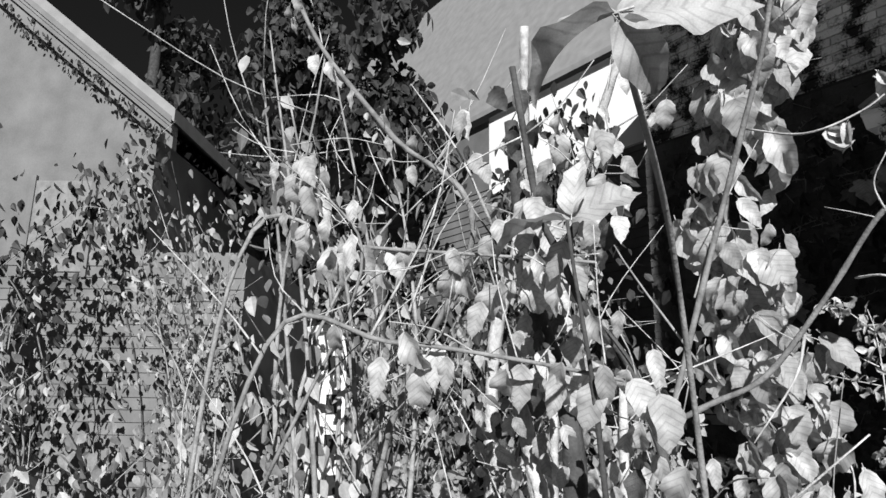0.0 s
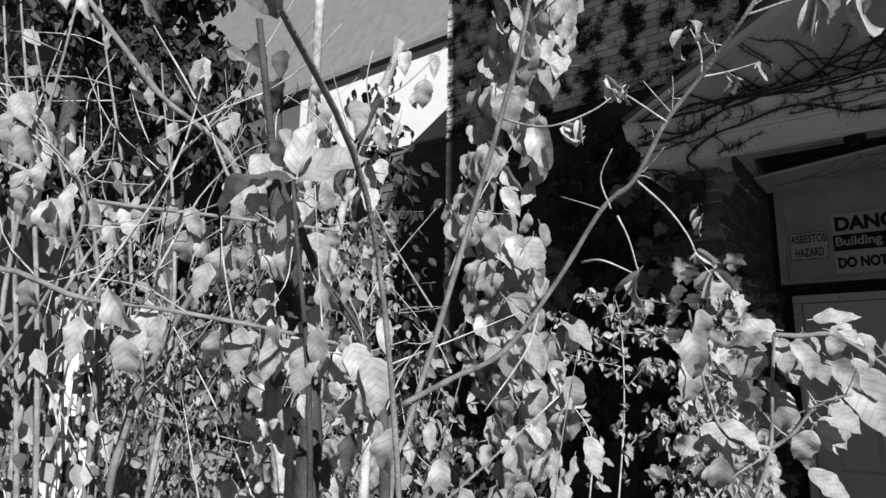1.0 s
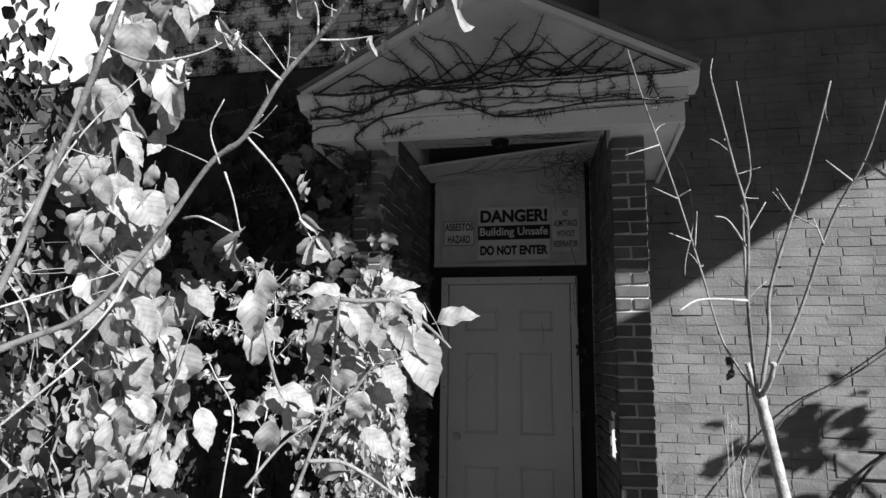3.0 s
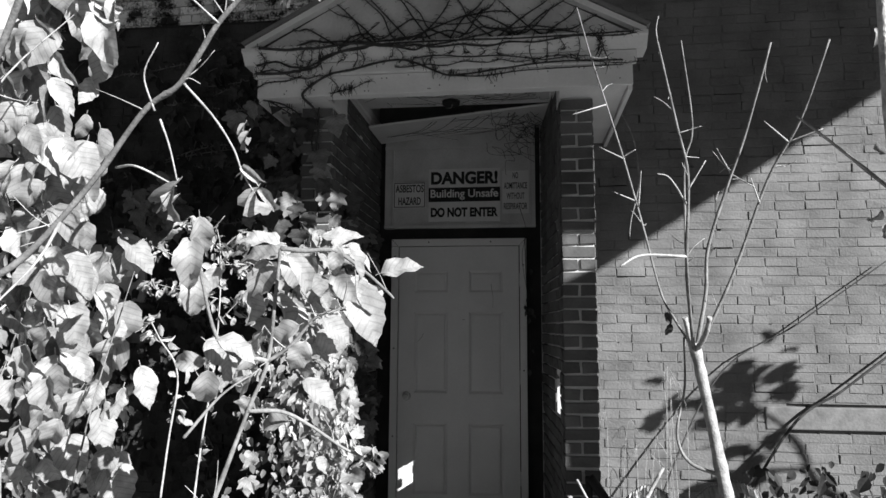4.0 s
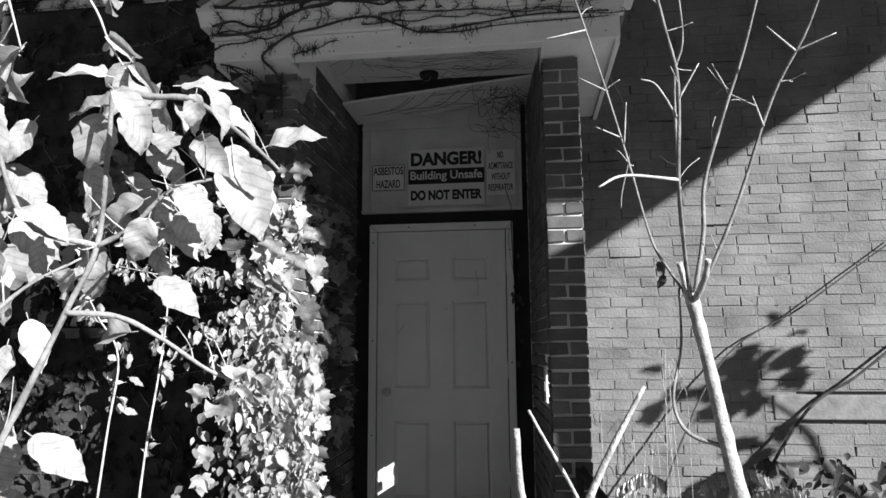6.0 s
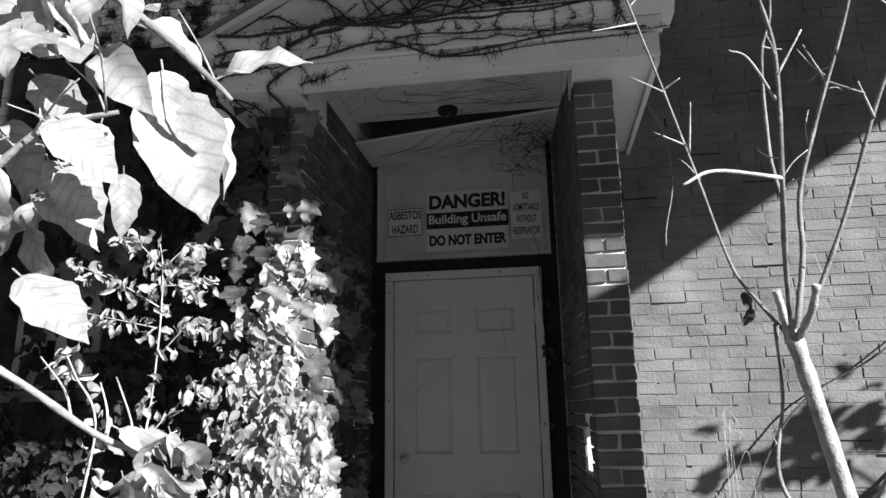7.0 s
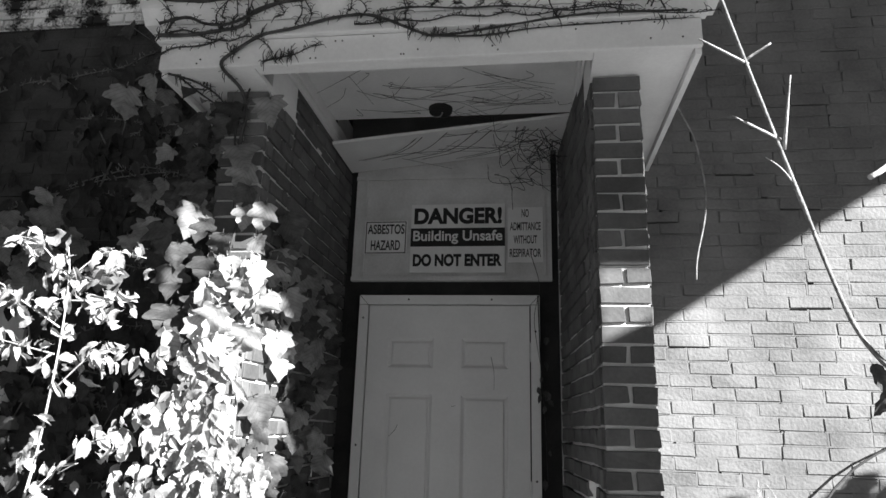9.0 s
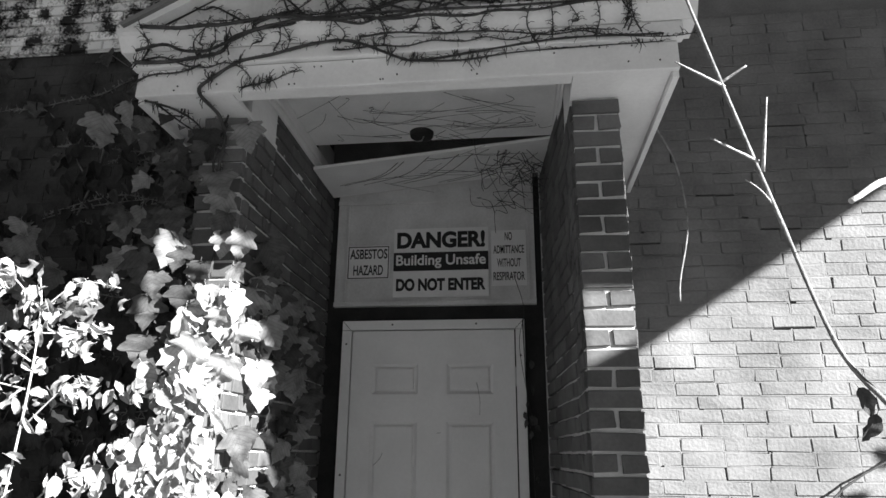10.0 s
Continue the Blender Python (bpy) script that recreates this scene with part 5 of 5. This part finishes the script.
for i in range(14):
    a = Vector((rnd.uniform(0.95, 1.5), rnd.uniform(-0.9, -0.45), -0.3))
    b = a + Vector((rnd.uniform(-0.1, 0.1), 0, rnd.uniform(0.9, 1.5)))
    bm = bmesh.new()
    tube(bm, [a, (a + b) / 2, b, b + Vector((rnd.uniform(-0.1, 0.1), -0.02, -0.06))], 0.002, 0.001, sides=4)
    part("stalk", bm, M_BARK_PALE, weeds)

# unseen maple, added east of the path so its bough shades the wall
rnd = random.Random(31)
maple = thing("maple_tree", (10.2, -4.6, -0.28), "maple added out of view, its low leafy bough shading the wall", "tree")
stems(maple, "trunk", M_BARK, [([(10.2, -4.6, -0.3), (10.15, -4.55, 1.64), (10.0, -4.4, 3.34), (9.9, -4.3, 5.64)], 0.11, 0.05)])
boughs = stems(maple, "bough", M_BARK, [([(10.0, -4.4, 3.3), (8.95, -4.25, 3.4), (7.71, -4.1, 3.54), (7.11, -3.85, 3.69), (6.73, -3.8, 3.89)], 0.03, 0.008), ([(7.31, -3.95, 3.59), (6.91, -3.85, 3.49), (6.71, -3.8, 3.44)], 0.012, 0.005),
                                        ([(10.0, -4.4, 3.1), (8.95, -4.2, 3.12), (7.91, -4.0, 3.19), (7.46, -3.8, 3.29)], 0.02, 0.006), ([(9.9, -4.3, 4.94), (9.7, -3.9, 5.34), (9.5, -3.6, 5.74)], 0.02, 0.006)])
for i in range(40):
    at = jitter(rnd, boughs[i % 2][-1], 0.13) if i % 3 else jitter(rnd, (6.69, -3.8, 3.9), 0.24)
    d, f = hang(rnd, 0.6, (SUN_SIDE, -1, SUN_TAN))
    leaf(maple, DEEP["lobed"], at + Vector((0, 0, 0.1)), d, f, rnd.uniform(0.09, 0.15), rnd)

# ---- thicket on the west, seen at the start ----
rnd = random.Random(32)
arching = thing("arching_shrub", (-0.46, -4.13, -0.28), "shrub with arching dark stems and hanging pale leaves", "shrub")
a_lines = stems(arching, "stem", M_BARK_DARK, [
    ([(-0.46, -4.13, -0.3), (-0.455, -4.13, 0.7), (-0.459, -4.129, 1.289), (-0.478, -4.132, 1.425), (-0.505, -4.162, 1.539), (-0.544, -4.217, 1.623), (-0.558, -4.262, 1.716), (-0.566, -4.303, 1.787), (-0.561, -4.336, 1.9), (-0.57, -4.36, 2.05)], 0.010, 0.006),
    ([(-0.78, -4.08, -0.3), (-0.76, -4.05, 0.9), (-0.74, -4.05, 1.4), (-0.80, -4.1, 1.7), (-0.84, -4.12, 2.1)], 0.03, 0.016),
    ([(-0.80, -4.1, 1.7), (-0.70, -4.05, 1.85), (-0.63, -4.0, 2.05)], 0.012, 0.008)])
pale = stems(arching, "cane", M_BARK_PALE, [
    ([(-0.95, -3.9, -0.3), (-0.97, -3.9, 0.7), (-0.986, -3.901, 1.175), (-1.014, -3.907, 1.331), (-1.05, -3.934, 1.6)], 0.028, 0.02),
    ([(-0.80, -3.85, -0.3), (-0.80, -3.83, 0.9), (-0.79, -3.82, 1.5)], 0.016, 0.01),
    ([(-2.0, -3.2, -0.3), (-2.0, -3.2, 1.2), (-1.973, -3.198, 1.715), (-1.892, -3.165, 2.006), (-1.801, -3.189, 2.339), (-1.718, -3.249, 2.607), (-1.6, -3.35, 3.0)], 0.034, 0.02),
    ([(-1.35, -3.5, -0.3), (-1.33, -3.5, 1.4), (-1.255, -3.507, 1.952), (-1.157, -3.514, 2.204), (-0.98, -3.532, 2.52)], 0.016, 0.014)])
for line, n, lo in ((a_lines[0], 34, 1.0), (a_lines[1], 60, 1.1), (a_lines[2], 30, 1.5), (pale[0], 34, 0.9), (pale[1], 26, 0.8), (pale[3], 16, 1.3)):
    near = [q for q in line if q.z > lo]
    for _ in range(n):
        at = jitter(rnd, rnd.choice(near), 0.10)
        d, f = hang(rnd, 0.5, (0.5, -1, 0.3))
        leaf(arching, PALE["ovate"] if rnd.random() < 0.85 else DEEP["ovate"], at, d, f, rnd.uniform(0.05, 0.085), rnd)
dead_twigs(arching, a_lines + pale, 60, 0.22, rnd, M_BARK_PALE, r=0.0018, up=0.1)
twigs_w = thing("trailing_branches", (-0.9, -4.6, -0.28), "long thin branches trailing across the thicket with hanging leaves", "shrub")
t_lines = stems(twigs_w, "branch", M_BARK, [
    ([(-0.95, -4.75, -0.3), (-0.98, -4.75, 0.9), (-0.90, -4.65, 1.56), (-0.70, -4.52, 1.56), (-0.52, -4.40, 1.53), (-0.40, -4.30, 1.50)], 0.006, 0.003),
    ([(-1.4, -4.62, -0.3), (-1.4, -4.62, 1.2), (-1.30, -4.55, 1.86), (-1.05, -4.40, 1.80), (-0.8, -4.25, 1.76), (-0.6, -4.12, 1.73)], 0.007, 0.003),
    ([(-1.05, -4.58, 1.3), (-0.93, -4.45, 1.72), (-1.02, -4.5, 1.9), (-1.1, -4.55, 2.02)], 0.004, 0.002),
    ([(-1.6, -4.0, -0.3), (-1.6, -4.0, 1.2), (-1.25, -3.9, 1.95), (-1.4, -4.1, 2.25), (-1.55, -4.28, 2.55), (-1.6, -4.4, 2.8)], 0.012, 0.007)])
for line, n in zip(t_lines, (18, 26, 14, 12)):
    for _ in range(n):
        at = rnd.choice(line[len(line) // 2:]) + Vector((rnd.uniform(-0.05, 0.05), rnd.uniform(-0.05, 0.05), rnd.uniform(-0.04, 0.02)))
        d, f = hang(rnd, 0.35, (0.6, -1, 0.2))
        leaf(twigs_w, PALE["ovate"], at, d, f, rnd.uniform(0.055, 0.09), rnd)
dead_twigs(twigs_w, t_lines, 40, 0.2, rnd, M_BARK_PALE, r=0.0016, up=0.1)
for i in range(46):
    a = Vector((rnd.uniform(-2.2, -0.5), rnd.uniform(-4.5, -3.3), rnd.uniform(0.7, 1.9)))
    b = a + Vector((rnd.uniform(-0.5, 0.5), rnd.uniform(-0.3, 0.3), rnd.uniform(0.1, 0.9)))
    bm = bmesh.new()
    tube(bm, [a, jitter(rnd, (a + b) / 2, 0.05), b], 0.0035, 0.0012, sides=5, n=4)
    part("twig", bm, M_BARK_PALE if i % 3 else M_BARK, twigs_w)
near_leaf = thing("overhanging_sprig", (-0.06, -4.35, -0.28), "sprig of large curled leaves held over the path", "shrub")
n_line = stems(near_leaf, "stem", M_BARK, [([(-0.3, -4.2, -0.3), (-0.3, -4.25, 1.0), (-0.22, -4.42, 1.6), (-0.05, -4.72, 1.72), (-0.01, -4.78, 1.715)], 0.005, 0.002)])[0]
for at, d, f, size in (((-0.01, -4.78, 1.715), (-0.7, -0.45, -0.12), (0.3, -0.6, 1), 0.085), ((-0.01, -4.78, 1.715), (0.6, 0.6, 0.05), (0.4, -0.9, 0.5), 0.09), ((-0.01, -4.78, 1.71), (0.3, 0.35, -0.7), (0.5, -1, 0.2), 0.06),
                       ((-0.43, -4.38, 1.735), (-0.7, -0.6, 0.08), (0.4, -0.6, 1.0), 0.14), ((-0.43, -4.38, 1.735), (0.7, 0.5, 0.45), (0.4, -0.9, 0.3), 0.12), ((-0.42, -4.38, 1.74), (0.1, 0, 1), (0.3, -1, 0.1), 0.1)):
    leaf(near_leaf, PALE["ovate"], at, d, f, size, rnd)
stems(near_leaf, "stem", M_BARK_DARK, [([(-0.42, -4.3, -0.3), (-0.42, -4.32, 1.2), (-0.43, -4.38, 1.735)], 0.006, 0.003)])


def bush_of(name, label, at, rx, ry, h, n, mat, seed, size=(0.03, 0.1), stem_mat=None):
    """A bush of stems with leaves gathered in uneven clumps."""
    rn = random.Random(seed)
    x, y = at
    ob = thing(name, (x, y, -0.28), label, "bush", group="thicket")
    lines = stems(ob, "stem", stem_mat or M_BARK, [([Vector((x + rn.uniform(-0.2, 0.2) * rx, y + rn.uniform(-0.2, 0.2) * ry, -0.3)), Vector((x + rn.uniform(-0.5, 0.5) * rx, y + rn.uniform(-0.5, 0.5) * ry, h * 0.5)),
                                                    Vector((x + rn.uniform(-1, 1) * rx, y + rn.uniform(-1, 1) * ry, h * rn.uniform(0.75, 1.1)))], 0.012, 0.003) for _ in range(9)])
    clumps = [jitter(rn, rn.choice(l[len(l) // 3:]), 0.25 * rx) for l in lines for _ in range(5)]
    spots = []
    for _ in range(n):
        c = rn.choice(clumps)
        spots.append((c + Vector([rn.gauss(0, 0.16) * s for s in (rx, ry, 1)]), *hang(rn, 0.8, (0.3, -1, 0.5)), rn.uniform(*size)))
    leaf_mass(ob, "foliage", mat, spots, rn)
    dead_twigs(ob, lines, 34, 0.22 * h, rn, M_BARK_PALE, r=0.0028)
    return ob


bush_of("thicket_bush", "sunlit tangled bush with small pale leaves", (-2.0, -3.3), 0.7, 0.5, 1.5, 1100, M_MASS, 41)
bush_of("thicket_bush", "sunlit tangled bush with small pale leaves", (-3.0, -4.2), 0.9, 0.6, 1.25, 800, M_MASS, 42)
bush_of("thicket_bush", "sunlit tangled bush against the clapboard wall", (-4.2, -2.6), 1.1, 0.7, 2.1, 1300, M_MASS, 43, (0.05, 0.10))
bush_of("thicket_bush", "tall sunlit bush against the clapboard house", (-5.6, -3.4), 0.9, 0.6, 2.9, 1000, M_MASS, 44, (0.05, 0.10))
bush_of("thicket_bush", "tangled bush with small pale leaves", (-2.1, -2.0), 0.4, 0.4, 1.5, 400, M_MASS, 45)
bush_of("thicket_bush", "tall loose bush with pale leaves over the path", (-1.75, -4.05), 0.45, 0.35, 2.95, 260, M_MASS, 46, (0.04, 0.08))
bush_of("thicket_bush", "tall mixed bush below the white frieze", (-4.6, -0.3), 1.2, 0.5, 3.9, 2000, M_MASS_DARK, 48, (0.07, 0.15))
bush_of("thicket_bush", "tall bush with pale leaves beside the brick corner", (-3.7, -1.2), 0.7, 0.5, 2.9, 1300, M_MASS, 49, (0.05, 0.11))
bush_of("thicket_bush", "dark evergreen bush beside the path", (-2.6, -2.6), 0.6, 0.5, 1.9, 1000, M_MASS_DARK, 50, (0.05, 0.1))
bush_of("ivy_bush", "sunlit ivy spreading over the grey house wall", (-5.9, -4.75), 0.5, 0.9, 2.1, 520, M_MASS, 55, (0.05, 0.11))
bush_of("ivy_bush", "low sunlit ivy beside the grey house", (-4.4, -5.0), 0.6, 0.5, 1.2, 600, M_MASS, 56, (0.05, 0.11))
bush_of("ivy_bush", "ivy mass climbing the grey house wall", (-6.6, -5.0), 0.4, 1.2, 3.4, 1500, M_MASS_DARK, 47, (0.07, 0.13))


rnd = random.Random(60)
gable_ivy = thing("gable_ivy", (-6.9, -3.5, -0.28), "creeper clinging to the grey gable and its moulding", "ivy")
turn = Matrix.Rotation(radians(-38), 4, "Z")
def on_gable(y, z, out):
    """A place on the gable wall of the turned house."""
    return barn.location + turn @ (Vector((-7.03 + out, y, z)) - barn.location)
stems(gable_ivy, "stem", M_BARK_DARK, [([on_gable(-2.9 - 0.2 * k, -0.28, 0.03), on_gable(-3.0 - 0.3 * k, 1.6, 0.03), on_gable(-3.3 - 0.45 * k, 3.2, 0.03), on_gable(-3.5 - 0.5 * k, 3.9, 0.03)], 0.012, 0.004) for k in range(3)])
out_of = turn @ Vector((1, -0.6, 0.4))
hubs = [(rnd.uniform(-4.2, -2.7), rnd.uniform(0.6, 3.9)) for _ in range(34)]
spots = []
for i in range(620):
    y, z = rnd.choice(hubs)
    spots.append((on_gable(y + rnd.gauss(0, 0.14), z + rnd.gauss(0, 0.16), rnd.uniform(0.02, 0.16)), *hang(rnd, 0.7, out_of), rnd.uniform(0.05, 0.1)))
for i in range(240):
    y = rnd.uniform(-5.6, -3.5)
    spots.append((on_gable(y, 4.2 + (-3.5 - y) * 0.8 + rnd.uniform(-0.22, -0.02), rnd.uniform(0.05, 0.2)), *hang(rnd, 0.7, out_of), rnd.uniform(0.04, 0.08)))
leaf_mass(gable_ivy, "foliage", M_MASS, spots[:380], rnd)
# the remaining leaves get the dark leaf colour as painted shade
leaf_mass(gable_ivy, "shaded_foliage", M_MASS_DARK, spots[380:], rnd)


def evergreen(at, h, seed):
    rn = random.Random(seed)
    ob = thing("evergreen_tree", (*at, -0.28), "tall dark evergreen with dense drooping foliage", "tree", group="trees behind the houses")
    x, y = at
    stems(ob, "trunk", M_BARK_DARK, [([(x, y, -0.3), (x + 0.1, y, h * 0.5), (x, y, h)], 0.2, 0.03)])
    spots = []
    for _ in range(46):
        z = h * rn.uniform(0.12, 0.97)
        r = (1 - z / h) * h * 0.26 + 0.35
        a = rn.uniform(0, math.tau)
        tip = Vector((x + math.cos(a) * r, y + math.sin(a) * r, z - 0.3))
        bm = bmesh.new()
        tube(bm, [Vector((x, y, z)), (Vector((x, y, z)) + tip) / 2 + Vector((0, 0, 0.12)), tip], 0.03, 0.006, sides=5, n=3)
        part("limb", bm, M_BARK_DARK, ob)
        for _ in range(70):
            k = rn.uniform(0.25, 1.05)
            c = Vector((x, y, z)).lerp(tip, k)
            spots.append((jitter(rn, c, 0.28), *hang(rn, 0.9, (math.cos(a), math.sin(a), 0.6)), rn.uniform(0.12, 0.26)))
    leaf_mass(ob, "crown", M_MASS_DARK, spots, rn)


evergreen((-9.5, -1.2), 9.5, 51)
evergreen((-11.5, -3.0), 11.0, 52)
evergreen((-8.2, -0.2), 8.5, 53)
evergreen((-13.0, 0.2), 12.0, 54)
